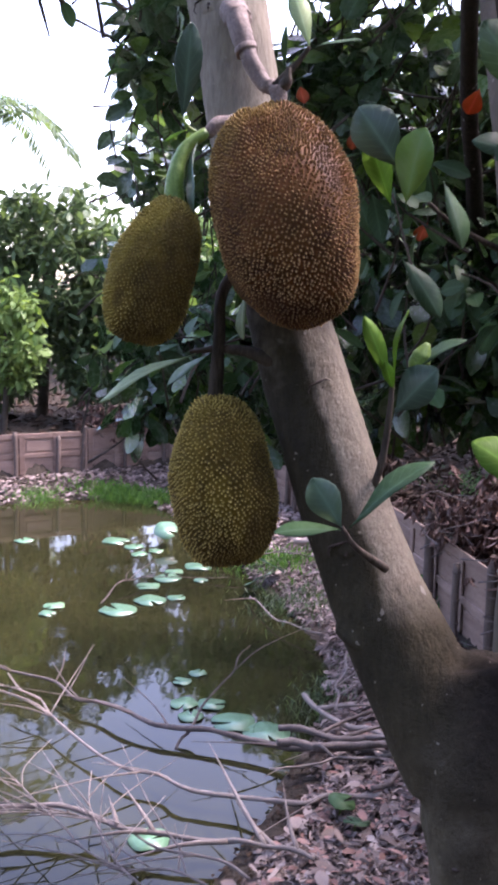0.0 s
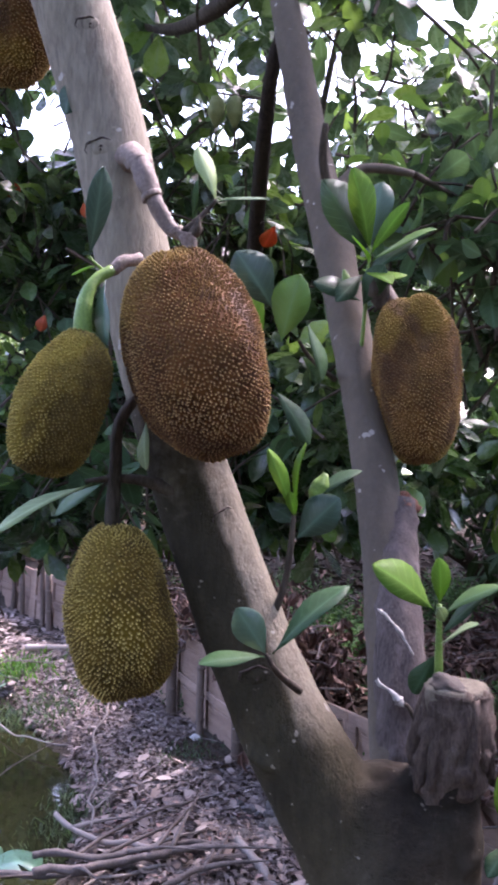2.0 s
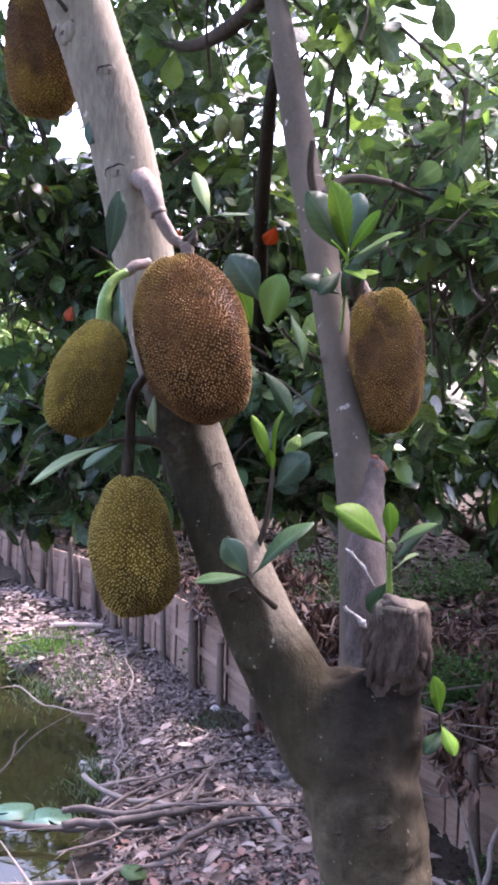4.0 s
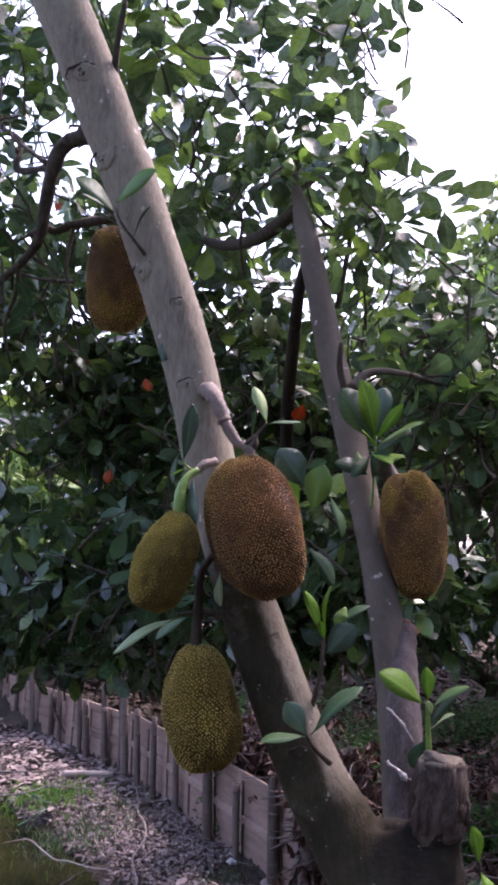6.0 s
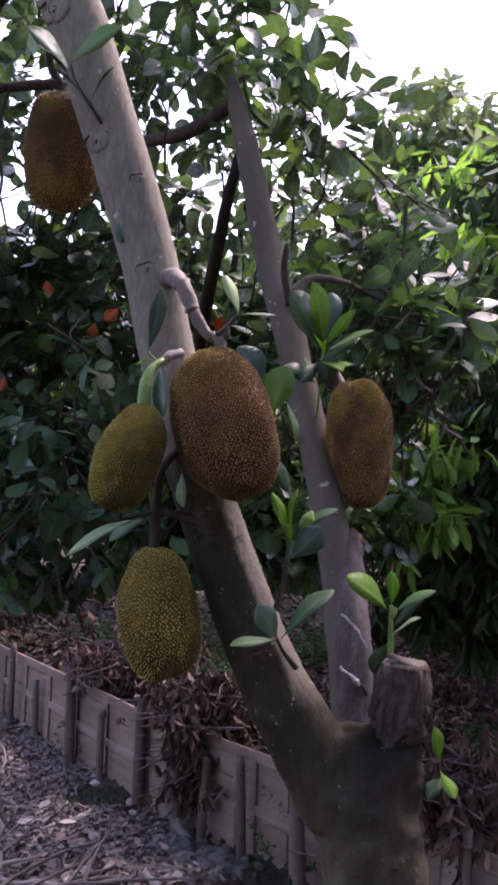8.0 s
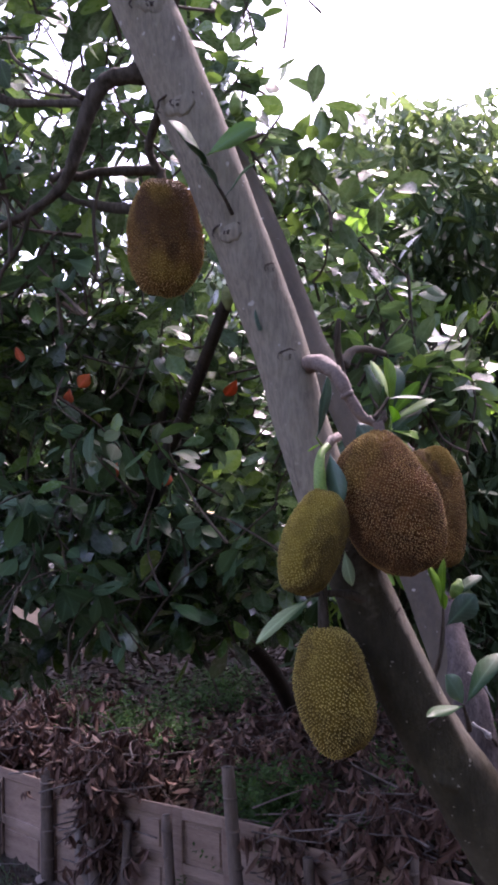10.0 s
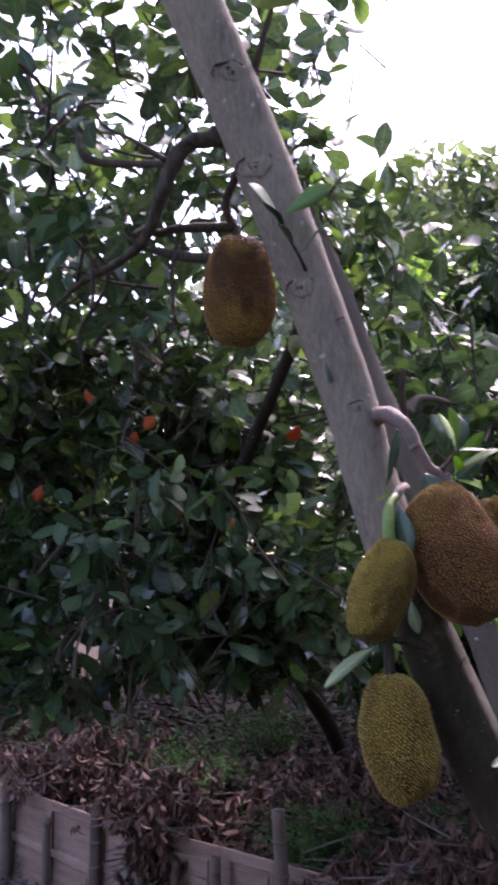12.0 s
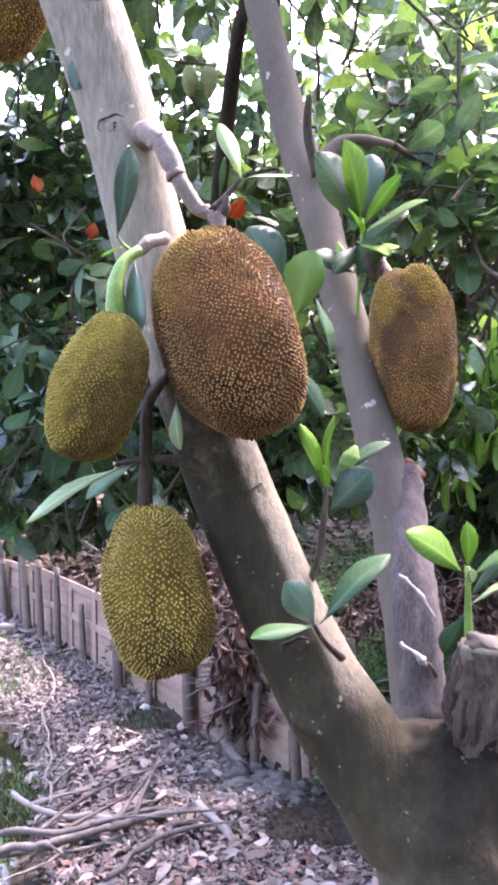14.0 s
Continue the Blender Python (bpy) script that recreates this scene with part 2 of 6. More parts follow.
M_STALK = mottled("green_stalk", (0.06, 0.115, 0.018), (0.105, 0.19, 0.03), (0.17, 0.26, 0.06), 30, 0.5, 0.2, 0.002)
M_BUD = mottled("olive_young_rind", (0.06, 0.075, 0.02), (0.1, 0.12, 0.035), (0.15, 0.17, 0.06), 40, 0.7, 0.5, 0.003)
M_PINK = mottled("pinkish_shoot_bark", (0.09, 0.06, 0.048), (0.145, 0.105, 0.088), (0.21, 0.165, 0.142), 22, 0.7)
M_LEAF = leaf_mat("jackfruit_leaf", (0.022, 0.042, 0.027), (0.043, 0.082, 0.043), (0.095, 0.17, 0.045), 0.27, 0.22, yellow=(0.2, 0.3, 0.06), spec=0.5)
M_LEAF_OBJ = leaf_mat("dark_green_leaf", (0.012, 0.033, 0.015), (0.021, 0.056, 0.022), (0.042, 0.094, 0.03), 0.5, 0.16, True, spec=0.25)
M_LEAF_DARK = leaf_mat("dark_glossy_leaf", (0.009, 0.026, 0.011), (0.018, 0.048, 0.017), (0.05, 0.105, 0.026), 0.24, 0.2, yellow=(0.16, 0.28, 0.045), spec=0.65)
M_LEAF_MIX = leaf_mat("mixed_green_leaf", (0.025, 0.055, 0.03), (0.045, 0.095, 0.042), (0.10, 0.19, 0.045), 0.4, 0.3, True, spec=0.35)
M_LEAF_NEW = leaf_mat("young_green_leaf", (0.085, 0.18, 0.02), (0.125, 0.25, 0.028), (0.18, 0.33, 0.045), 0.5, 0.5, True, spec=0.15)
M_LEAF_SILVER = leaf_mat("grey_green_leaf", (0.028, 0.062, 0.04), (0.042, 0.088, 0.054), (0.075, 0.13, 0.082), 0.36, 0.2, True, spec=0.4)
M_LEAF_PALE = leaf_mat("pale_leaf", (0.22, 0.30, 0.15), (0.30, 0.38, 0.21), (0.36, 0.45, 0.24), 0.5, 0.4, True, spec=0.2)
M_LEAF_ORANGE = leaf_mat("orange_dying_leaf", (0.2, 0.025, 0.01), (0.34, 0.05, 0.012), (0.5, 0.12, 0.02), 0.5, 0.3, True, spec=0.2)
M_MANGO = leaf_mat("mango_leaf", (0.013, 0.028, 0.012), (0.022, 0.044, 0.018), (0.042, 0.075, 0.026), 0.6, 0.07, spec=0.08)
M_MANGO_NEW = leaf_mat("hanging_young_mango_leaf", (0.075, 0.16, 0.022), (0.115, 0.23, 0.03), (0.18, 0.33, 0.05), 0.5, 0.35, spec=0.25)
# distance haze is mixed into this leaf colour: lighter and less saturated
M_FARLEAF_HAZED = leaf_mat("far_leaf_hazed", (0.045, 0.075, 0.03), (0.08, 0.125, 0.05), (0.14, 0.20, 0.075), 0.5, 0.4)
M_FARDARK = leaf_mat("far_dark_leaf", (0.028, 0.052, 0.022), (0.05, 0.085, 0.034), (0.1, 0.155, 0.055), 0.55, 0.3, spec=0.3)
# sun and haze on the far crown, put into the leaf colour
M_FARYELLOW_LIT = leaf_mat("far_yellowish_sunlit_leaf", (0.12, 0.155, 0.075), (0.18, 0.225, 0.11), (0.26, 0.31, 0.16), 0.5, 0.3)
M_FARBRIGHT = leaf_mat("far_bright_leaf", (0.05, 0.1, 0.022), (0.085, 0.155, 0.036), (0.14, 0.22, 0.055), 0.6, 0.28, spec=0.3)
M_LITTER = mottled("dry_leaf_litter", (0.055, 0.04, 0.035), (0.135, 0.103, 0.091), (0.265, 0.218, 0.197), 14, 0.8, 0.3, 0.004, per_island=0.75, spec=0.2)
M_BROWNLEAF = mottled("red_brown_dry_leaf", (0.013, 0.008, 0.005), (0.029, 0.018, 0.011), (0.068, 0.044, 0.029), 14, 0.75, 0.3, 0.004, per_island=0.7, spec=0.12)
M_REDLEAF = mottled("withered_red_leaf", (0.022, 0.010, 0.007), (0.07, 0.034, 0.024), (0.19, 0.115, 0.088), 14, 0.7, 0.3, 0.004, per_island=0.8, spec=0.25)
M_LITTER_BIG = mottled("dry_tan_leaf", (0.08, 0.055, 0.045), (0.2, 0.15, 0.125), (0.36, 0.29, 0.25), 12, 0.75, 0.3, 0.004, per_island=0.85, spec=0.25)
M_REDFRESH = mottled("fresh_fallen_reddish_leaf", (0.12, 0.06, 0.045), (0.23, 0.125, 0.1), (0.36, 0.24, 0.2), 14, 0.7, 0.3, 0.004, per_island=0.7, spec=0.2)
M_SOIL = mottled("damp_soil", (0.018, 0.015, 0.011), (0.036, 0.03, 0.022), (0.07, 0.056, 0.045), 5, 0.95, 0.8, 0.03, spec=0.1)
M_BOARD = mottled("weathered_pinkish_board", (0.10, 0.06, 0.043), (0.205, 0.135, 0.102), (0.315, 0.228, 0.182), 4, 0.8, 0.4, 0.004, stretch=(0.5, 0.5, 5), per_object=0.35)
M_POST = mottled("weathered_post_wood", (0.035, 0.024, 0.018), (0.085, 0.06, 0.048), (0.18, 0.14, 0.115), 14, 0.85, 0.5, 0.006, stretch=(1, 1, 0.15), per_object=0.35)
M_STICK = mottled("bleached_dead_twig", (0.06, 0.047, 0.04), (0.14, 0.113, 0.098), (0.27, 0.23, 0.205), 20, 0.8, 0.4, 0.004, per_object=0.4)
M_PALEWOOD = mottled("pale_barked_pole", (0.2, 0.15, 0.12), (0.3, 0.24, 0.195), (0.4, 0.335, 0.28), 12, 0.8, 0.4, 0.004, stretch=(0.4, 2, 2))
M_LOG = mottled("dead_branch_wood", (0.035, 0.027, 0.024), (0.085, 0.067, 0.06), (0.18, 0.15, 0.135), 14, 0.85, 0.5, 0.006)
M_PAD = leaf_mat("lily_pad_green", (0.05, 0.13, 0.075), (0.085, 0.20, 0.11), (0.13, 0.27, 0.13), 0.35, 0.1, True)
M_SHORT = leaf_mat("short_grass_blade", (0.02, 0.045, 0.012), (0.035, 0.075, 0.02), (0.06, 0.11, 0.03), 0.6, 0.25)
M_GRASS = leaf_mat("grass_blade", (0.025, 0.07, 0.012), (0.05, 0.13, 0.02), (0.09, 0.2, 0.03), 0.65, 0.35, spec=0.25)
M_WEED = leaf_mat("weed_leaf", (0.015, 0.038, 0.013), (0.028, 0.068, 0.02), (0.05, 0.11, 0.028), 0.75, 0.3, spec=0.15)
M_WHITE = mottled("white_cottony_mould", (0.16, 0.152, 0.14), (0.36, 0.345, 0.325), (0.6, 0.585, 0.565), 120, 0.9)
M_ASH = mottled("grey_burnt_ash", (0.035, 0.03, 0.027), (0.08, 0.07, 0.064), (0.18, 0.165, 0.155), 12, 0.95, 0.8, 0.02)

M_WATER, nt_, b_ = material("pond_water", 0.03, 0.5)
b_.inputs["IOR"].default_value = 1.33
nt_.links.new(ramp(nt_, noise_tex(nt_, 0.8, 4, 0.6), (0.3, (0.012, 0.0125, 0.005)), (0.7, (0.021, 0.021, 0.008))), b_.inputs["Base Color"])
bump(nt_, b_, noise_tex(nt_, 5, 3, 0.5), 0.06, 0.02)


# ---- mesh helpers ----
def mesh_object(name, verts, faces, mat, parent=None, smooth=False, label=""):
    me = bpy.data.meshes.new(name)
    me.from_pydata([tuple(v) for v in verts], [], faces)
    if smooth:
        me.polygons.foreach_set("use_smooth", [True] * len(me.polygons))
    me.materials.append(mat)
    me.update()
    ob = new(name, me)
    if parent:
        ob.parent = parent
    if label:
        tagged(ob, label)
    return ob


def group_empty(name, at, label, category, group="", kind=""):
    e = new(name)
    e.empty_display_size = 0.05
    e.location = at
    bpy.context.view_layer.update()
    return tagged(e, label, category, group, kind)


def child(ob, parent):
    """ob's mesh is in world places; hang it under parent without moving it."""
    ob.parent = parent
    ob.matrix_parent_inverse = Matrix.Translation(parent.location).inverted()
    return ob


def smooth_path(pts, radii, per=6):
    """Catmull-Rom through the points."""
    p = [Vector(a) for a in pts]
    p = [p[0] * 2 - p[1]] + p + [p[-1] * 2 - p[-2]]
    r = [radii[0]] + list(radii) + [radii[-1]]
    out, rad = [], []
    for i in range(1, len(p) - 2):
        for k in range(per):
            t = k / per
            a, b, c, d = p[i - 1], p[i], p[i + 1], p[i + 2]
            out.append(0.5 * (2 * b + (c - a) * t + (2 * a - 5 * b + 4 * c - d) * t * t + (3 * b - a - 3 * c + d) * t ** 3))
            rad.append(r[i] + (r[i + 1] - r[i]) * t)
    out.append(p[-2])
    rad.append(r[-2])
    return out, rad


def tube_data(pts, radii, segs=10, rough=0.0, seed=0, per=6, freq=9.0):
    path, rad = smooth_path(pts, radii, per)
    verts, faces = [], []
    up = Vector((0.31, 0.93, 0.2)).normalized()
    off = Vector((seed * 7.3, seed * 3.1, 0))
    for i, (c, r) in enumerate(zip(path, rad)):
        d = (path[min(i + 1, len(path) - 1)] - path[max(i - 1, 0)]).normalized()
        u = d.cross(up)
        u = u.normalized() if u.length > 1e-4 else d.orthogonal().normalized()
        v = d.cross(u)
        for s in range(segs):
            a = 2 * math.pi * s / segs
            n = u * math.cos(a) + v * math.sin(a)
            k = 1 + rough * (noise.noise((c + n * r) * freq + off) + 0.5 * noise.noise((c + n * r) * freq * 2.7 - off)) if rough else 1
            verts.append(c + n * r * k)
    for i in range(len(path) - 1):
        for s in range(segs):
            a, b = i * segs + s, i * segs + (s + 1) % segs
            faces.append((a, b, b + segs, a + segs))
    faces.append(tuple(range(segs))[::-1])
    faces.append(tuple(range((len(path) - 1) * segs, len(path) * segs)))
    return verts, faces


def tube(name, pts, radii, mat, parent=None, segs=10, rough=0.0, seed=0, per=6, label="", freq=9.0):
    v, f = tube_data(pts, radii, segs, rough, seed, per, freq)
    ob = mesh_object(name, v, f, mat, None, True, label)
    if parent:
        child(ob, parent)
    return ob


def leaf_ts(steps):
    """Stations along a leaf, closer together near both ends."""
    return [0.5 - 0.5 * math.cos(math.pi * (i / steps) ** 0.9) for i in range(steps + 1)]


def leaf_template(steps=5, width=0.5, fold=0.18, bend=0.22, tip=1.0):
    """A leaf of length 1 along +x, its face up; rows of left, rib, right."""
    rows = []
    for t in leaf_ts(steps):
        w = width * 0.5 * (math.sin(math.pi * (max(t - 0.04, 0.0) / 0.96) ** 1.42) ** 0.72 + 0.012)
        z = -bend * t * t
        rows.append(((t, w, z + fold * w), (t, 0, z), (t, -w, z + fold * w)))
    return np.array(rows).reshape(-1, 3)


def leaf_faces(steps):
    f = []
    for i in range(steps):
        a = i * 3
        f += [(a, a + 1, a + 4, a + 3), (a + 1, a + 2, a + 5, a + 4)]
    return f


def leaf_cloud(name, items, mat, parent=None, steps=4, width=0.6, fold=0.2, bend=0.2, smooth=True):
    """Many leaves in one mesh. items: rows of base (3), direction (3), normal hint (3), length, bend factor."""
    base = np.array([i[0] for i in items])
    d = np.array([i[1] for i in items])
    n = np.array([i[2] for i in items])
    ln = np.array([i[3] for i in items])
    d = d / np.linalg.norm(d, axis=1, keepdims=True)
    s = np.cross(n, d)
    s = s / (np.linalg.norm(s, axis=1, keepdims=True) + 1e-9)
    n = np.cross(d, s)
    tpl = leaf_template(steps, width, fold, bend)
    k = len(tpl)
    wv = np.random.uniform(0.8, 1.2, len(items))
    bv = np.random.uniform(-0.5, 1.8, len(items))
    v = (base[:, None] + ln[:, None, None] * (tpl[None, :, 0, None] * d[:, None]
         + tpl[None, :, 1, None] * wv[:, None, None] * s[:, None] + tpl[None, :, 2, None] * bv[:, None, None] * n[:, None]))
    v = v.reshape(-1, 3)
    lf = np.array(leaf_faces(steps))
    f = (lf[None] + (np.arange(len(items)) * k)[:, None, None]).reshape(-1, 4)
    me = bpy.data.meshes.new(name)
    me.from_pydata(v.tolist(), [], f.tolist())
    me.materials.append(mat)
    if smooth:
        me.polygons.foreach_set("use_smooth", [True] * len(me.polygons))
    lu = np.tile(np.repeat(leaf_ts(steps), 3), len(items)).astype(np.float32)
    me.attributes.new("along", 'FLOAT', 'POINT').data.foreach_set("value", lu)
    rib = np.zeros((len(items), steps + 1, 3), dtype=np.float32)
    rib[:, :, 1] = 1.0
    a = me.attributes.new("rib", 'FLOAT', 'POINT')
    a.data.foreach_set("value", rib.ravel())
    ob = new(name, me)
    if parent:
        child(ob, parent)
    return ob


def one_leaf(base, tip, mat, parent, width=0.5, facing=(0, -1, 0.4), bend=0.18, fold=0.2, label="", name="leaf"):
    """A single leaf from stalk to tip, its face towards facing."""
    base, tip = Vector(base), Vector(tip)
    d = tip - base
    ln = d.length
    d.normalize()
    s = Vector(facing).cross(d).normalized()
    n = d.cross(s)
    steps = 10
    tpl = leaf_template(steps, width, fold, bend)
    wob = random.random() * 9
    verts = []
    for i, (x, y, z) in enumerate(tpl):
        zz = z + bend * x + 0.02 * math.sin(7 * x + wob) * (1 if y else 0)
        verts.append(base + ln * (d * x + s * y + n * zz))
    ob = mesh_object(name, verts, leaf_faces(steps), mat, None, True, label)
    a = ob.data.attributes.new("rib", 'FLOAT', 'POINT')
    a.data.foreach_set("value", [1.0 if i % 3 == 1 else 0.0 for i in range(len(verts))])
    c = ob.data.attributes.new("along", 'FLOAT', 'POINT')
    c.data.foreach_set("value", [leaf_ts(steps)[i // 3] for i in range(len(verts))])
    sol = ob.modifiers.new("thickness", 'SOLIDIFY')
    sol.thickness = 0.0008
    return child(ob, parent)


# ---- ground and pond ----
FENCE = [(3.4, 3.2), (2.0, 4.85), (1.1, 5.98), (0.5, 6.75), (-0.31, 7.69), (-1.02, 8.84), (-2.33, 10.8), (-4.6, 13.2),
         (-6.9, 15.4), (-7.9, 13.4), (-8.75, 11.9), (-10.6, 8.6)]
INSIDE = FENCE + [(-13, 2), (-13, -9), (7, -9)]
SHORE = [(-7.85, 11.1), (-7.1, 12.1), (-6.4, 12.6), (-5.3, 11.8), (-4.1, 10.7), (-3.3, 9.7), (-2.5, 8.85), (-1.8, 7.9), (-1.42, 7.2),
         (-1.28, 6.4), (-1.2, 5.6), (-1.16, 5.0), (-1.2, 4.2), (-1.35, 3), (-1.6, 1), (-2.2, -4), (-9, -5), (-10.4, 3), (-9.0, 9)]
WATER_Z = -0.17


def poly_dist(x, y, poly):
    """Distance to a closed outline, and whether the places lie inside."""
    best = np.full(x.shape, 1e9)
    inside = np.zeros(x.shape, bool)
    for (ax, ay), (bx, by) in zip(poly, poly[1:] + poly[:1]):
        dx, dy = bx - ax, by - ay
        t = np.clip(((x - ax) * dx + (y - ay) * dy) / (dx * dx + dy * dy), 0, 1)
        best = np.minimum(best, np.hypot(x - ax - t * dx, y - ay - t * dy))
        cross = ((ay > y) != (by > y)) & (x < (bx - ax) * (y - ay) / ((by - ay) or 1e-9) + ax)
        inside ^= cross
    return best, inside


def ground_z(x, y):
    x, y = np.asarray(x, float), np.asarray(y, float)
    df, inf = poly_dist(x, y, INSIDE)
    ds, ins = poly_dist(x, y, SHORE)
    step = np.clip((df - 0.03) / 0.14, 0, 1)
    z = np.where(inf, 0.0, step * 0.60 + 0.045 * np.minimum(df, 14))
    lump = 0.03 * np.sin(1.7 * x + 0.6) * np.cos(2.1 * y) + 0.02 * np.sin(4.3 * x - 1.1 * y) + 0.012 * np.cos(7.1 * y + 2.3 * x)
    z = z + lump * np.where(inf, 0.7, 1.6)
    bank = np.clip(ds / 0.9, 0, 1)
    z = np.where(inf & ~ins, z * bank + WATER_Z * (1 - bank) + 0.01, z)
    return np.where(ins, WATER_Z - 0.03 - 0.45 * np.clip(ds / 1.5, 0, 1), z)


def build_ground():
    gx = np.concatenate([-np.geomspace(400, 14, 22), np.arange(-13, -4, 0.3), np.arange(-4, 4, 0.1), np.arange(4, 9, 0.4), np.geomspace(9, 400, 22)])
    gy = np.concatenate([-np.geomspace(400, 11, 20), np.arange(-10, 3, 0.5), np.arange(3, 13, 0.1), np.arange(13, 20, 0.35), np.geomspace(20, 400, 22)])
    X, Y = np.meshgrid(gx, gy)
    Z = ground_z(X, Y)
    nx, ny = len(gx), len(gy)
    i = np.arange(nx * ny).reshape(ny, nx)
    f = np.stack([i[:-1, :-1], i[:-1, 1:], i[1:, 1:], i[1:, :-1]], -1).reshape(-1, 4)
    ob = mesh_object("ground", np.stack([X, Y, Z], -1).reshape(-1, 3).tolist(), f.tolist(), M_SOIL, None, True)
    tagged(ob, "dark damp soil of the pond bank and slope", "ground", kind="structure")
    wv = [(x, y, WATER_Z) for x, y in SHORE]
    cx, cy = np.mean([p[0] for p in SHORE]), np.mean([p[1] for p in SHORE])
    wide = [(cx + (x - cx) * 1.06, cy + (y - cy) * 1.04, WATER_Z) for x, y in SHORE]
    ob = mesh_object("water", wide, [tuple(range(len(wide)))[::-1]], M_WATER)
    tagged(ob, "still murky brown-green pond water reflecting the sky", "pond", kind="structure")


build_ground()


# ---- the jackfruit tree ----
TREE = group_empty("jackfruit_tree", (0.6, 2.13, 0.0), "grey-barked leaning jackfruit tree with two stems and a cut stump", "tree")
STEM1 = [(0.40, 2.175, 1.93, 0.082), (0.319, 2.183, 2.05, 0.072), (0.232, 2.206, 2.2, 0.0645), (0.144, 2.229, 2.4, 0.0618), (0.069, 2.251, 2.6, 0.06),
         (0.009, 2.271, 2.8, 0.0585), (-0.041, 2.286, 3.0, 0.059), (-0.108, 2.298, 3.2, 0.0605), (-0.220, 2.307, 3.5, 0.0645),
         (-0.345, 2.314, 3.8, 0.067), (-0.478, 2.32, 4.1, 0.066), (-0.62, 2.34, 4.45, 0.056), (-0.8, 2.4, 4.9, 0.04)]
STEM2 = [(0.455, 2.29, 1.93, 0.05), (0.447, 2.346, 2.0, 0.0432), (0.433, 2.445, 2.2, 0.0426), (0.414, 2.543, 2.4, 0.0416), (0.38, 2.643, 2.6, 0.0395),
         (0.339, 2.744, 2.8, 0.041), (0.295, 2.846, 3.0, 0.0425), (0.247, 2.951, 3.2, 0.0415), (0.185, 3.057, 3.5, 0.037),
         (0.14, 3.13, 3.7, 0.031), (0.115, 3.17, 3.82, 0.014), (0.1, 3.19, 3.92, 0.007)]
BASE = [(0.60, 2.13, -0.25, 0.15), (0.585, 2.13, 0.0, 0.125), (0.56, 2.135, 0.5, 0.1), (0.54, 2.14, 1.0, 0.09), (0.515, 2.15, 1.4, 0.086),
        (0.49, 2.16, 1.65, 0.09), (0.455, 2.17, 1.85, 0.102), (0.425, 2.18, 1.98, 0.098), (0.40, 2.19, 2.07, 0.06)]


def tree_tube(name, rows, mat, segs, rough, seed, label="", parent=TREE, freq=9.0):
    return tube(name, [r[:3] for r in rows], [r[3] for r in rows], mat, parent, segs, rough, seed, 8, label, freq)


def build_trunk():
    """Foot, fork, both stems and the stump grown together into one skin."""
    V, Fc = [], []
    for rows, segs, rough, seed, freq in ((BASE, 48, 0.09, 1, 26), (STEM1, 40, 0.04, 2, 14), (STUMP, 36, 0.2, 4, 30), (FORK, 30, 0.32, 5, 30)) + tuple((r, 16, 0.45, 20 + k, 60) for k, r in enumerate(CALLUS)):
        v, q = tube_data([r[:3] for r in rows], [r[3] for r in rows], segs, rough, seed, 10, freq)
        o = len(V)
        V += v
        Fc += [tuple(k + o for k in s) for s in q]
    ob = mesh_object("trunk", V, Fc, M_BARK, None, True, "smooth grey leaning bark, dark and mossy at the fork, shade under the fruits coloured in")
    rm = ob.modifiers.new("grown_together", 'REMESH')
    rm.mode, rm.voxel_size, rm.use_smooth_shade = 'VOXEL', 0.007, True
    sm = ob.modifiers.new("soft", 'SMOOTH')
    sm.factor, sm.iterations = 0.5, 3
    return child(ob, TREE)


STUMP = [(0.47, 2.17, 1.85, 0.07), (0.49, 2.17, 1.98, 0.056), (0.5, 2.165, 2.1, 0.046), (0.505, 2.16, 2.215, 0.043)]
FORK = [(0.33, 2.165, 1.98, 0.05), (0.42, 2.2, 2.03, 0.06), (0.5, 2.22, 1.98, 0.05)]
# rolls of healed bark round the fork, and bud scars on the foot
CALLUS = [[(0.345, 2.125, 1.955, 0.009), (0.37, 2.105, 1.962, 0.013), (0.4, 2.092, 1.972, 0.01), (0.425, 2.09, 1.98, 0.005)],
          [(0.22, 2.15, 2.11, 0.007), (0.24, 2.138, 2.098, 0.012), (0.265, 2.128, 2.092, 0.009)],
          [(0.466, 2.08, 1.858, 0.006), (0.483, 2.078, 1.862, 0.01), (0.498, 2.082, 1.87, 0.006)],
          [(0.51, 2.09, 1.785, 0.005), (0.525, 2.094, 1.79, 0.009), (0.538, 2.1, 1.798, 0.005)],
          [(0.403, 2.09, 1.84, 0.005), (0.415, 2.083, 1.845, 0.008), (0.427, 2.08, 1.852, 0.005)]]
build_trunk()
tree_tube("stem", STEM2, M_BARK2, 30, 0.07, 3, "thinner grey-pink streaked stem", freq=16)
tube("cut_face", [(0.505, 2.16, 2.205), (0.506, 2.16, 2.214), (0.507, 2.16, 2.217)], [0.041, 0.036, 0.02], M_STUMPTOP, TREE, 24, 0.35, 5, 4, freq=60)
tree_tube("stump_bark", [(0.492, 2.175, 2.01, 0.03), (0.494, 2.17, 2.065, 0.05), (0.5, 2.165, 2.1, 0.0535), (0.505, 2.16, 2.17, 0.05), (0.506, 2.16, 2.207, 0.046)], M_STUMPBARK, 40, 0.16, 12, "reddish-grey peeling wood of the cut stump", freq=42)
for roll in CALLUS[2:]:
    tube("bud_scar", [(x, y - r * 0.8, z - r * 0.3) for x, y, z, r in roll], [r * 0.3 for x, y, z, r in roll], M_KNOT, TREE, 8, 0.7, 5, 4, freq=90)
rng_s = random.Random(3)
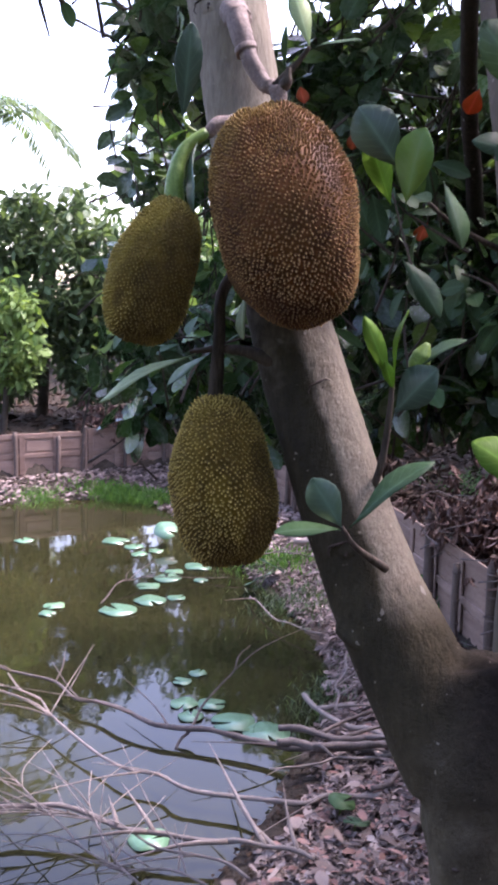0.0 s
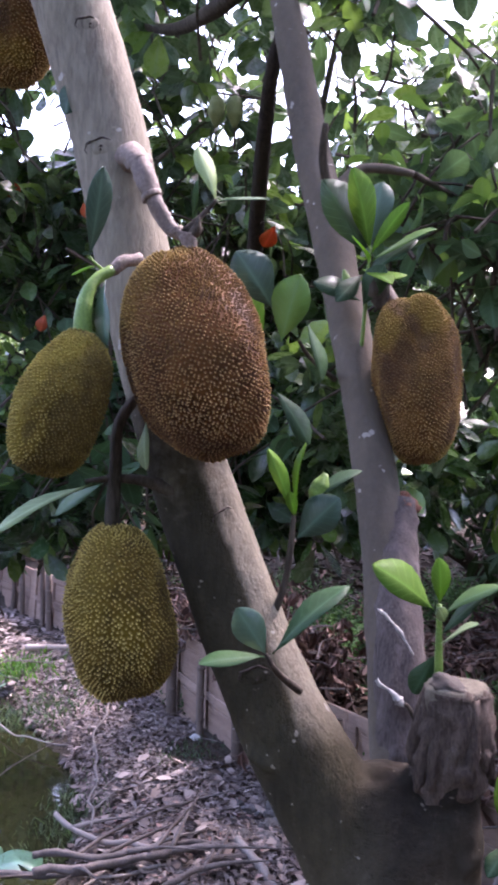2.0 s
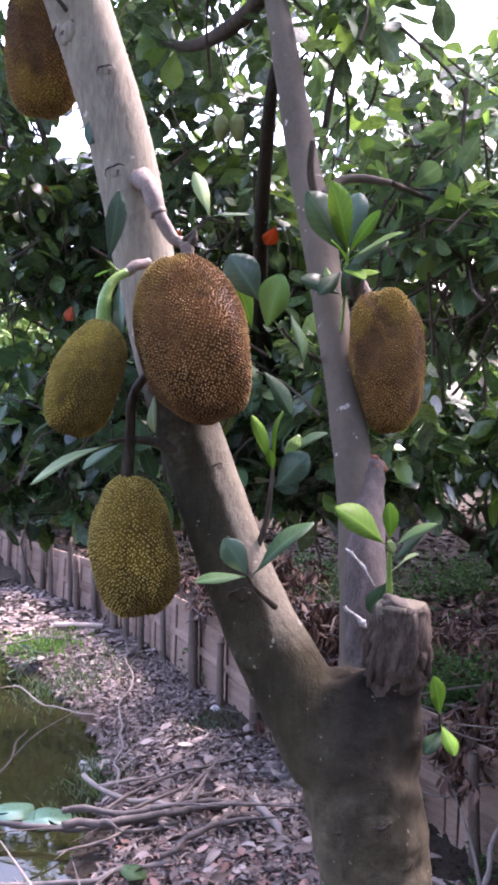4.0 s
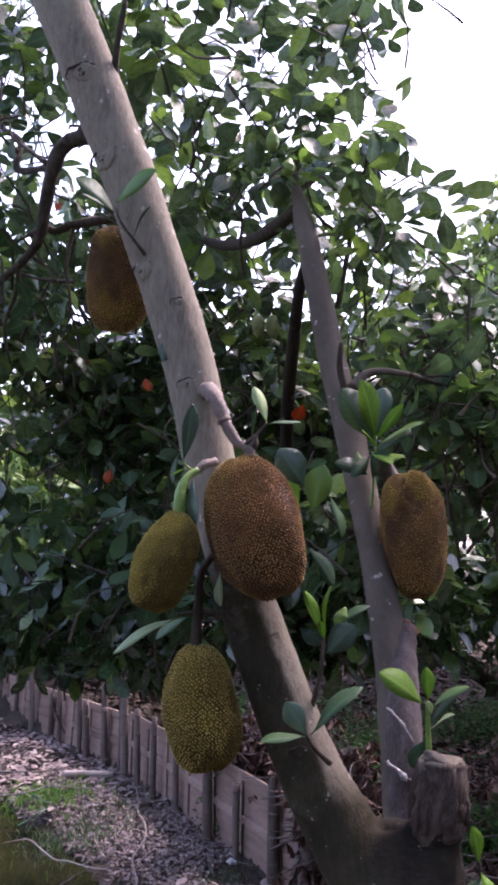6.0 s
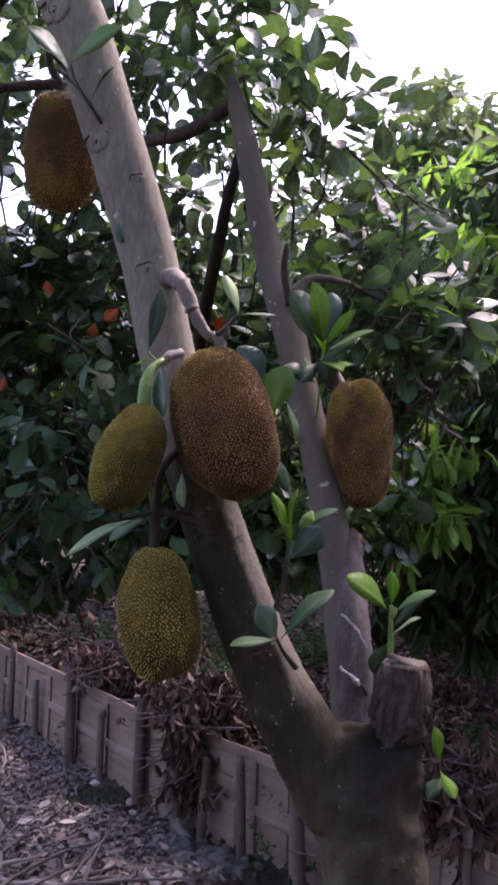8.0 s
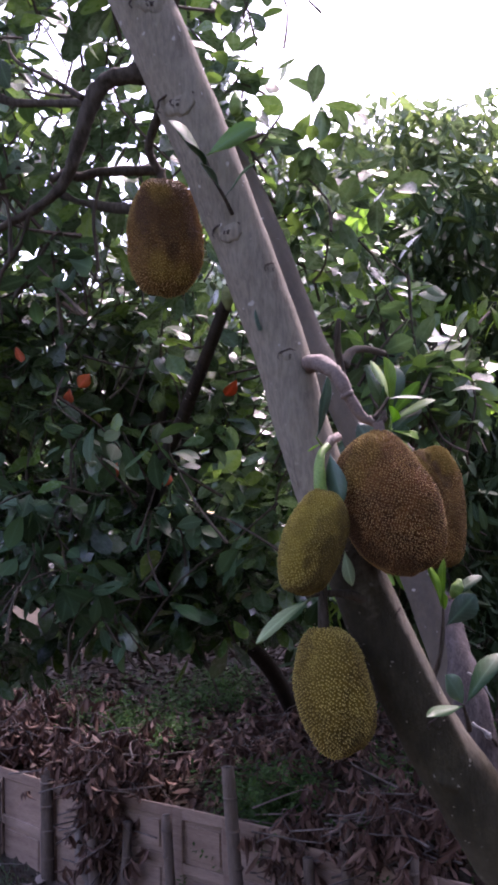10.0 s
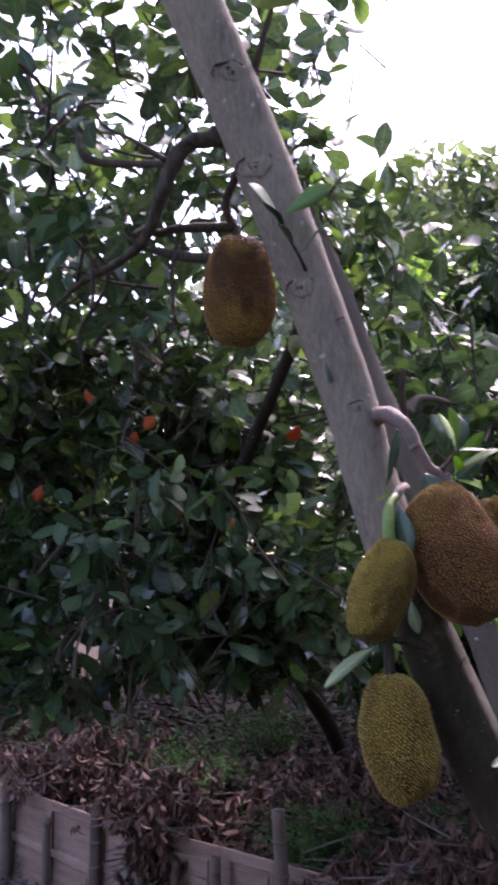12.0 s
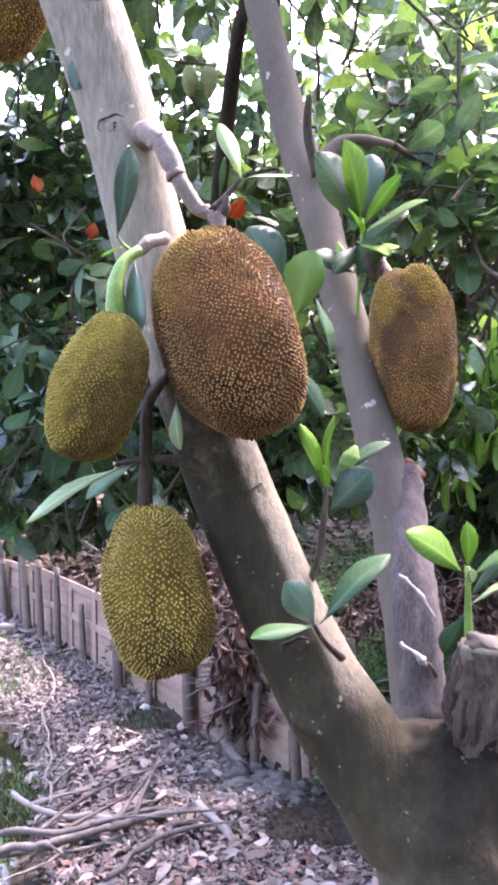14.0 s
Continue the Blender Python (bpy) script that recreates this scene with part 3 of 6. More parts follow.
for k in range(26):
    a, d = rng_s.uniform(0, 6.28), rng_s.uniform(0.02, 0.075)
    c = Vector((0.435 + d * math.cos(a), 2.185 + 0.75 * d * math.sin(a), 2.055 - 0.35 * d + rng_s.uniform(-0.012, 0.006)))
    w = rng_s.uniform(0.006, 0.014)
    tube("bark_crumb", [c - Vector((w, 0, 0.012)), c, c + Vector((w * rng_s.uniform(-1, 1), w * 0.5, 0.009))], [w, w * 0.9, w * 0.4], M_BASE, TREE, 8, 0.8, k, 3, freq=90)
for a in (0.3, 1.1, 2.6, 3.5, 4.2, 4.9, 5.8):
    c = Vector((0.505 + 0.036 * math.cos(a), 2.16 + 0.036 * math.sin(a), 2.2))
    tube("bark_splinter", [c - Vector((0, 0, 0.03)), c + Vector((0.002, 0, 0.004)), c + Vector((0.002 * math.sin(a), 0, rng_s.uniform(0.006, 0.018)))], [0.011, 0.01, 0.003], M_STUMPBARK, TREE, 8, 0.6, int(a * 10), 3, freq=70)
for k in range(15):
    a = k * 0.42 + rng_s.uniform(-0.12, 0.12)
    r0, r1 = 0.053, 0.043
    lo, hi = rng_s.uniform(2.065, 2.11), rng_s.uniform(2.14, 2.205)
    p = lambda z, r: Vector((0.494 + 0.011 * (z - 2.0) / 0.2 + r * math.cos(a), 2.17 - 0.01 * (z - 2.0) / 0.2 + r * math.sin(a), z))
    tube("bark_plate", [p(lo, r0), p((lo + hi) / 2, (r0 + r1) / 2 + 0.002), p(hi, r1)], [0.007, rng_s.uniform(0.008, 0.012), 0.006], M_STUMPBARK, TREE, 9, 0.5, k, 4, freq=60)
tree_tube("broken_limb", [(0.45, 2.352, 2.02, 0.043), (0.444, 2.412, 2.2, 0.041), (0.444, 2.495, 2.34, 0.036), (0.453, 2.553, 2.43, 0.025)], M_PURPLE, 24, 0.16, 6, "purplish streaked bark of the broken limb", freq=40)
tree_tube("torn_end", [(0.453, 2.545, 2.415, 0.0245), (0.455, 2.555, 2.432, 0.019), (0.45, 2.56, 2.45, 0.006)], M_RED, 14, 0.6, 61, "torn orange-red wood where the limb broke", freq=70)
tree_tube("side_branch", [(0.0, 2.26, 2.945, 0.02), (0.012, 2.205, 2.948, 0.019), (0.035, 2.165, 2.925, 0.0165), (0.055, 2.15, 2.885, 0.0135), (0.073, 2.146, 2.85, 0.0115), (0.092, 2.142, 2.826, 0.0098), (0.112, 2.136, 2.815, 0.008)], M_PINK, 16, 0.2, 7, "bent pinkish side branch with ring nodes", freq=45)
for x, y, z, r in [(0.035, 2.165, 2.925, 0.0175), (0.06, 2.149, 2.875, 0.015), (0.098, 2.14, 2.823, 0.0105)]:
    tube("node_ring", [(x - 0.002, y, z + 0.004), (x + 0.002, y, z - 0.004)], [r * 0.98, r * 0.99], M_PINK, TREE, 14, 0.25, 8, 3, freq=60)
tube("bud_tip", [(0.118, 2.13, 2.812), (0.128, 2.128, 2.825), (0.131, 2.127, 2.84)], [0.009, 0.008, 0.003], M_TWIG, TREE, 10, 0.4, 9, freq=60)
tree_tube("side_branch", [(0.315, 2.83, 3.07, 0.018), (0.35, 2.85, 3.115, 0.013), (0.4, 2.87, 3.128, 0.011), (0.475, 2.9, 3.125, 0.008)], M_BARK2, 10, 0.15, 8)
tree_tube("side_branch", [(0.30, 2.8, 3.03, 0.012), (0.28, 2.78, 3.12, 0.01), (0.283, 2.77, 3.19, 0.006)], M_TWIG, 8, 0.2, 9)
tree_tube("limb", [(-0.26, 2.31, 3.585, 0.036), (-0.315, 2.33, 3.608, 0.024), (-0.36, 2.35, 3.608, 0.02), (-0.405, 2.37, 3.592, 0.0195), (-0.435, 2.39, 3.545, 0.018), (-0.462, 2.42, 3.46, 0.016), (-0.49, 2.46, 3.39, 0.014), (-0.55, 2.5, 3.345, 0.011), (-0.63, 2.56, 3.31, 0.008), (-0.72, 2.66, 3.25, 0.004)], M_TWIG, 18, 0.35, 10, "dark limb reaching into the leaves", freq=30)
tree_tube("limb", [(-0.43, 2.385, 3.555, 0.011), (-0.52, 2.5, 3.6, 0.009), (-0.63, 2.62, 3.66, 0.011), (-0.66, 2.7, 3.78, 0.009), (-0.76, 2.78, 3.88, 0.008), (-0.82, 2.9, 4.1, 0.004)], M_TWIG, 8, 0.3, 11, freq=30)
tree_tube("limb", [(-0.515, 2.46, 3.40, 0.010), (-0.48, 2.47, 3.425, 0.011), (-0.45, 2.48, 3.42, 0.011), (-0.401, 2.47, 3.432, 0.011), (-0.308, 2.45, 3.437, 0.012), (-0.26, 2.44, 3.43, 0.009)], M_TWIG, 8, 0.3, 18, freq=30)
tree_tube("twig", [(-0.56, 2.5, 3.345, 0.007), (-0.58, 2.55, 3.28, 0.006), (-0.63, 2.6, 3.2, 0.005), (-0.62, 2.63, 3.1, 0.002)], M_TWIG, 6, 0.2, 19)
tree_tube("twig", [(-0.40, 2.47, 3.43, 0.006), (-0.42, 2.48, 3.33, 0.005), (-0.41, 2.5, 3.22, 0.004), (-0.43, 2.52, 3.15, 0.002)], M_TWIG, 6, 0.2, 20)
tree_tube("twig", [(-0.45, 2.38, 3.56, 0.007), (-0.52, 2.42, 3.62, 0.005), (-0.60, 2.5, 3.7, 0.004), (-0.62, 2.52, 3.8, 0.002)], M_TWIG, 6, 0.2, 21)
tree_tube("limb", [(0.13, 3.14, 3.74, 0.024), (0.05, 3.25, 3.72, 0.026), (-0.06, 3.4, 3.72, 0.024), (-0.25, 3.8, 3.85, 0.02), (-0.5, 4.3, 4.1, 0.012)], M_TWIG, 10, 0.12, 12)
tree_tube("limb", [(0.475, 2.9, 3.125, 0.008), (0.62, 3.2, 3.15, 0.007), (0.85, 3.6, 3.2, 0.004)], M_TWIG, 8, 0.1, 14)
tree_tube("limb", [(0.115, 3.17, 3.8, 0.01), (0.2, 3.25, 3.9, 0.007), (0.3, 3.3, 4.05, 0.003)], M_TWIG, 8, 0.1, 15)
tree_tube("twig", [(-0.262, 2.31, 3.74, 0.01), (-0.25, 2.28, 3.8, 0.009), (-0.225, 2.25, 3.9, 0.006)], M_TWIG, 8, 0.2, 16)
tree_tube("twig", [(-0.28, 2.36, 3.55, 0.012), (-0.30, 2.42, 3.48, 0.01), (-0.27, 2.44, 3.425, 0.009)], M_TWIG, 8, 0.2, 17)


def knot(at, size, parent=TREE):
    """A healed branch scar: a low swelling, a dark crescent round it and a small bud mark."""
    at = Vector(at)
    for a, b in zip(STEM1, STEM1[1:]):
        if a[2] <= at.z <= b[2]:
            f = (at.z - a[2]) / (b[2] - a[2])
            axis = Vector(a[:3]).lerp(Vector(b[:3]), f)
            n = (at - axis).normalized()
            at = axis + n * (a[3] + (b[3] - a[3]) * f) * 1.0
    u = n.cross(Vector((0, 0, 1))).normalized()
    v = u.cross(n)
    at = at - n * size * 0.1
    tube("branch_scar", [at - n * size * 1.2, at - n * size * 0.1, at + n * size * 0.2], [size * 1.4, size * 1.15, size * 0.5], M_BARK, parent, 20, 0.4, int(size * 3000), 5, freq=70)
    lean = u * 0.35 + v * 0.2
    pit = at + lean * size * 0.3
    tube("bud_mark", [pit - n * size * 0.25, pit + n * size * 0.12, pit + n * size * 0.2], [size * 0.62, size * 0.5, size * 0.2], M_KNOT, parent, 14, 0.9, 4, 4, freq=110)
    tube("bud_mark", [pit - v * size * 0.25 - n * size * 0.1, pit - v * size * 0.3 + n * size * 0.25], [size * 0.24, size * 0.14], M_TWIG, parent, 9, 0.9, 6, 3, freq=140)
    arc = [at + n * size * (0.1 - 0.22 * abs(i - 4) / 5) + (u * math.cos(a) * (1.25 + 0.5 * (i < 4)) + v * math.sin(a) * 1.0) * size * (1.1 + 0.06 * math.sin(i * 2.1)) for i, a in enumerate([-0.5 + 0.3 * i for i in range(11)])]
    tube("scar_crescent", arc, [size * (0.05 + 0.08 * math.sin(i * 0.31)) for i in range(11)], M_KNOT, parent, 7, 0.6, 3, 3, freq=90)


for at, s in [((-0.035, 2.228, 2.965), 0.014), ((0.192, 2.172, 2.425), 0.013), ((-0.262, 2.25, 3.51), 0.027), ((-0.17, 2.23, 3.235), 0.02),
                   ((-0.315, 2.256, 3.72), 0.025), ((-0.06, 2.236, 3.155), 0.012), ((0.235, 2.118, 2.21), 0.014)]:
    knot(at, s)


# ---- fruits ----
def jackfruit(centre, size, tilt_x, tilt_y, mat, label, seed, spike=0.0062, dents=(), stain_shades=(), ripes=(), crown=0.86, taper=0.08):
    """An upright lumpy fruit (width, depth, height) covered in short blunt spines."""
    e = group_empty("jackfruit", centre, label, "jackfruit", "jackfruits on the tree")
    rng = np.random.RandomState(seed)
    w, dpt, h = size

    def shape(th, ph):
        """th from the top, ph round the axis."""
        z = np.cos(th)
        r = np.sin(th) ** np.where(z > 0, crown, 0.84) * (1 - taper * z)
        p = np.stack([0.5 * w * r * np.cos(ph), 0.5 * dpt * r * np.sin(ph), 0.5 * h * np.sign(z) * np.abs(z) ** 0.97], -1)
        lump = 1 + np.sin(th) ** 0.6 * (0.06 * np.sin(2 * ph + seed) * np.sin(2 * th) + 0.018 * np.sin(7 * ph + 3 * th + seed) * np.sin(5 * th) + 0.04 * np.sin(3 * ph - 2.2 * th + seed * 2) + 0.025 * np.sin(5 * th + ph + seed))
        for dth, dph, dw, dd in dents:
            q = ((th - dth) / dw) ** 2 + (np.sin((ph - dph) / 2) * 2 / dw) ** 2
            lump = lump - dd * np.exp(-q)
        return p * lump[..., None]

    def marked(th, ph, spots):
        v = np.zeros(th.shape)
        for sth, sph, sw in spots:
            q = ((th - sth) / sw) ** 2 + (np.sin((ph - sph) / 2) * 2 * np.sin(th) / sw) ** 2
            v = np.maximum(v, np.clip(1.7 - 1.5 * q, 0, 1))
        return v

    nt_h, nph = 48, 64
    T, P = np.meshgrid(np.linspace(0.0001, math.pi - 0.0001, nt_h), np.linspace(0, 2 * math.pi, nph, endpoint=False), indexing="ij")
    body = shape(T, P).reshape(-1, 3)
    i = np.arange(nt_h * nph).reshape(nt_h, nph)
    quads = np.stack([i[:-1], i[1:], np.roll(i, -1, 1)[1:], np.roll(i, -1, 1)[:-1]], -1).reshape(-1, 4)
    area = math.pi * 0.5 * (w + dpt) * h * 0.86
    n = int(area / (spike ** 2 * 0.88))
    k = np.arange(n)
    th = np.arccos(1 - 2 * (k + 0.5) / n)
    ph = (k * math.pi * (3 - math.sqrt(5))) % (2 * math.pi)
    th = np.clip(th + rng.normal(0, 1, n) * 0.2 * spike / (0.5 * h), 0.02, math.pi - 0.02)
    ph = ph + rng.normal(0, 1, n) * 0.2 * spike / (0.5 * w * np.maximum(np.sin(th), 0.2))
    c = shape(th, ph)
    e1 = shape(th + 0.01, ph) - c
    e2 = shape(th, ph + 0.01) - c
    e1 /= np.linalg.norm(e1, axis=1, keepdims=True)
    nr = np.cross(e1, e2)
    nr /= np.linalg.norm(nr, axis=1, keepdims=True)
    e2 = np.cross(nr, e1)
    rad = spike * 0.5 * rng.uniform(0.85, 1.15, n)
    st = marked(th, ph, stain_shades)
    hgt = spike * rng.uniform(0.55, 0.95, n) * (1 - 0.35 * st) * (0.7 + 0.3 * np.minimum(1, th / 0.5))
    sides = 5
    ring = [c - nr * spike * 0.1 + rad[:, None] * (e1 * math.cos(2 * math.pi * s / sides) + e2 * math.sin(2 * math.pi * s / sides)) for s in range(sides)]
    top = c + nr * hgt[:, None] + np.array([0, 0, -0.25]) * (hgt * rng.uniform(0, 1, n))[:, None]
    sp = np.stack(ring + [top], 1)
    b0 = len(body)
    idx = b0 + np.arange(n)[:, None] * (sides + 1)
    tris = np.concatenate([np.concatenate([idx + s, idx + (s + 1) % sides, idx + sides], 1) for s in range(sides)])
    verts = np.concatenate([body, sp.reshape(-1, 3)])
    rot = np.array(Euler((radians(tilt_x), radians(tilt_y), 0)).to_matrix())
    verts = verts @ rot.T + np.array(centre)
    me = bpy.data.meshes.new("rind")
    me.from_pydata(verts.tolist(), [], quads.tolist() + tris.tolist())
    sm = np.zeros(len(me.polygons), bool)
    sm[:len(quads)] = True
    me.polygons.foreach_set("use_smooth", sm)
    me.materials.append(mat)
    tipv = np.zeros(len(verts), np.float32)
    tipv[b0 + sides::sides + 1] = 1.0
    me.attributes.new("tip", 'FLOAT', 'POINT').data.foreach_set("value", tipv)
    for mark, spots in (("stain_shade", stain_shades), ("ripe", ripes)):
        val = np.concatenate([marked(T, P, spots).ravel(), np.repeat(marked(th, ph, spots), sides + 1)]).astype(np.float32)
        me.attributes.new(mark, 'FLOAT', 'POINT').data.foreach_set("value", val)
    child(new("rind", me), e)
    return e


# marks low on F1 and F4 and right of F3 also paint in shade
F1 = jackfruit((0.133, 2.126, 2.652), (0.192, 0.18, 0.292), 0, -18, M_FRUIT_BROWN, "large brown spiny ripening jackfruit hanging against the grey stem", 1, 0.0051,
               [(1.3, 6.1, 0.35, 0.04), (1.75, 3.6, 0.4, 0.06), (1.0, 5.0, 0.22, 0.025), (1.6, 5.3, 0.25, -0.02), (2.2, 5.7, 0.4, -0.03)], [(3.0, 4.4, 0.62), (2.55, 4.2, 0.3), (2.2, 3.5, 0.35), (1.75, 3.2, 0.34), (1.35, 5.9, 0.3)],
               [(0.1, 4.7, 0.55), (0.6, 4.2, 0.35), (0.95, 3.7, 0.3)], 0.94, 0.06)
F2 = jackfruit((0.473, 2.611, 2.655), (0.168, 0.15, 0.31), 0, -7, M_FRUIT_MIX, "lumpy brown-yellow jackfruit hanging on the thinner stem", 2, 0.0052,
               [(1.3, 4.5, 0.34, 0.2), (0.9, 5.0, 0.22, 0.14), (0.45, 4.3, 0.2, 0.08), (1.8, 3.3, 0.45, 0.16), (0.6, 5.6, 0.4, -0.08), (0.9, 3.8, 0.35, -0.07), (2.15, 4.9, 0.5, -0.07), (1.5, 6.1, 0.3, 0.07)],
               [(1.3, 4.4, 0.36), (1.05, 4.95, 0.24), (0.75, 4.75, 0.2), (0.45, 4.1, 0.25), (1.5, 4.05, 0.3), (1.9, 3.6, 0.35), (2.95, 4.7, 0.45), (1.5, 5.9, 0.35), (2.2, 5.6, 0.25)],
               [(0.3, 5.2, 0.5), (0.7, 5.5, 0.4), (0.9, 3.9, 0.35), (2.75, 5.6, 0.35)], 0.86, 0.04)
F3 = jackfruit((-0.042, 2.091, 2.579), (0.118, 0.10, 0.203), 0, 22, M_FRUIT_OLIVE, "small olive-yellow jackfruit on a bright green stalk", 3, 0.0046,
               [(1.3, 5.4, 0.3, 0.05), (1.9, 4.2, 0.3, -0.03), (1.0, 4.4, 0.25, 0.025)], [(1.5, 5.9, 0.8), (1.0, 5.6, 0.5), (2.1, 5.6, 0.65), (1.7, 5.1, 0.35), (2.0, 4.5, 0.16), (2.75, 5.2, 0.5)],
               [(1.4, 3.8, 0.6), (0.7, 4.2, 0.5), (2.1, 3.9, 0.5)], 0.86, 0.06)
F4 = jackfruit((0.027, 2.18, 2.284), (0.152, 0.135, 0.25), 0, -10, M_FRUIT_GOLD, "golden-olive jackfruit hanging low beside the stem", 4, 0.0058,
               [(1.2, 5.5, 0.3, 0.06), (1.9, 5.7, 0.4, 0.03), (2.2, 4.4, 0.5, -0.03)], [(3.0, 5.0, 0.65), (1.5, 6.2, 0.45), (2.2, 6.0, 0.5), (2.5, 5.0, 0.3)],
               [(0.5, 4.6, 0.5), (1.2, 4.2, 0.6), (1.7, 5.0, 0.3)], 0.82, 0.02)
F5 = jackfruit((-0.262, 2.436, 3.275), (0.17, 0.14, 0.268), 0, -3, M_FRUIT_MIX, "brown jackfruit hanging high behind the stem", 5, 0.0058,
               [(1.35, 4.7, 0.35, 0.09), (2.0, 4.75, 0.2, 0.04), (0.8, 4.0, 0.3, -0.03)], [(1.4, 4.7, 0.5), (0.3, 4.7, 0.6), (0.9, 5.2, 0.3), (1.3, 4.0, 0.4), (1.4, 5.4, 0.4), (1.95, 4.75, 0.22)],
               [(2.3, 4.3, 0.4), (0.95, 4.5, 0.3), (2.4, 5.2, 0.3)], 0.72, -0.02)

tube("stalk", [(0.115, 2.13, 2.815), (0.118, 2.128, 2.80), (0.115, 2.127, 2.77)], [0.012, 0.011, 0.013], M_PINK, F1, 12, 0.15, 1)
tube("stalk_joint", [(0.042, 2.165, 2.79), (0.024, 2.148, 2.781), (0.008, 2.135, 2.766)], [0.009, 0.0095, 0.008], M_PINK, F3, 12, 0.3, 22, 4, "pinkish woody joint of the stalk", 60)
tube("stalk", [(0.01, 2.136, 2.768), (-0.008, 2.122, 2.752), (-0.018, 2.11, 2.728), (-0.02, 2.104, 2.70), (-0.017, 2.1, 2.655)], [0.0075, 0.008, 0.0105, 0.0125, 0.0135], M_STALK, F3, 14, 0.14, 2, label="bright green fleshy stalk", freq=40)
tube("stalk", [(0.06, 2.2, 2.62), (0.015, 2.19, 2.56), (0.01, 2.19, 2.49), (0.008, 2.185, 2.40)], [0.007, 0.008, 0.009, 0.012], M_TWIG, F4, 12, 0.2, 3)
tube("stalk", [(0.385, 2.70, 2.86), (0.41, 2.68, 2.845), (0.43, 2.65, 2.80)], [0.008, 0.009, 0.013], M_PINK, F2, 10, 0.15, 4)
tube("stalk", [(-0.27, 2.44, 3.43), (-0.265, 2.44, 3.39)], [0.009, 0.014], M_TWIG, F5, 10, 0.15, 5)


# ---- shoots and single leaves near the stems ----
def shoot(stem, radii, leaves, seed=0, mat=None, name="shoot"):
    """A leafy shoot under the tree; leaves: base, tip, material, width, facing."""
    s = tube(name, stem, radii, mat or M_TWIG, TREE, 8, 0.15, seed, 4)
    for base, tip, m, w, facing in leaves:
        one_leaf(base, tip, m, TREE, w, facing)
    return s


CAMWARD = (0, -1, 0.35)
shoot([(0.29, 2.13, 2.20), (0.262, 2.085, 2.235), (0.247, 2.07, 2.262)], [0.006, 0.004, 0.003],
      [((0.247, 2.07, 2.258), (0.162, 2.055, 2.247), M_LEAF_OBJ, 0.36, (0, -0.5, 1)), ((0.247, 2.07, 2.262), (0.208, 2.06, 2.322), M_LEAF_SILVER, 0.6, (0.2, -1, 0.2)),
       ((0.255, 2.075, 2.262), (0.352, 2.10, 2.352), M_LEAF_OBJ, 0.33, (-0.8, -0.6, 0.3))], 21)
shoot([(0.245, 2.2, 2.28), (0.262, 2.19, 2.335), (0.27, 2.185, 2.40), (0.272, 2.185, 2.44)], [0.006, 0.005, 0.004, 0.003],
      [((0.277, 2.185, 2.40), (0.336, 2.165, 2.462), M_LEAF_SILVER, 0.62, (-0.2, -1, 0.1)), ((0.268, 2.185, 2.44), (0.233, 2.17, 2.527), M_LEAF_NEW, 0.26, (0.6, -1, 0)),
       ((0.272, 2.185, 2.44), (0.284, 2.2, 2.537), M_LEAF_NEW, 0.2, (-0.8, -0.5, 0.2)), ((0.274, 2.185, 2.43), (0.265, 2.17, 2.468), M_LEAF_NEW, 0.4, CAMWARD),
       ((0.285, 2.185, 2.45), (0.366, 2.19, 2.50), M_LEAF_OBJ, 0.3, (0, -0.5, 1))], 22)
shoot([(0.49, 2.21, 2.12), (0.484, 2.2, 2.23), (0.482, 2.2, 2.315)], [0.007, 0.006, 0.004],
      [((0.474, 2.195, 2.308), (0.385, 2.165, 2.372), M_LEAF_NEW, 0.5, (0.3, -0.8, 0.6)), ((0.482, 2.2, 2.315), (0.478, 2.19, 2.382), M_LEAF_NEW, 0.45, (0.4, -1, 0.1)),
       ((0.486, 2.2, 2.27), (0.545, 2.19, 2.335), M_LEAF_OBJ, 0.3, (0, -0.5, 1)), ((0.486, 2.2, 2.3), (0.56, 2.16, 2.352), M_LEAF_MIX, 0.3, (0, -0.6, 1)),
       ((0.486, 2.195, 2.26), (0.53, 2.15, 2.30), M_LEAF_PALE, 0.25, (0, -0.6, 1)), ((0.48, 2.21, 2.24), (0.452, 2.22, 2.18), M_LEAF_OBJ, 0.55, CAMWARD),
       ((0.49, 2.2, 2.29), (0.478, 2.175, 2.315), M_LEAF_PALE, 0.5, CAMWARD)], 23, M_STALK)
shoot([(0.60, 2.2, 1.93), (0.582, 2.165, 1.99), (0.575, 2.15, 2.03)], [0.006, 0.004, 0.003],
      [((0.575, 2.15, 2.025), (0.562, 2.145, 2.095), M_LEAF_NEW, 0.42, (0.5, -1, 0)), ((0.578, 2.15, 2.01), (0.60, 2.12, 1.97), M_LEAF_NEW, 0.5, (0, -0.6, 1)),
       ((0.585, 2.16, 2.0), (0.55, 2.13, 1.965), M_LEAF_OBJ, 0.5, (0, -0.6, 1))], 24)
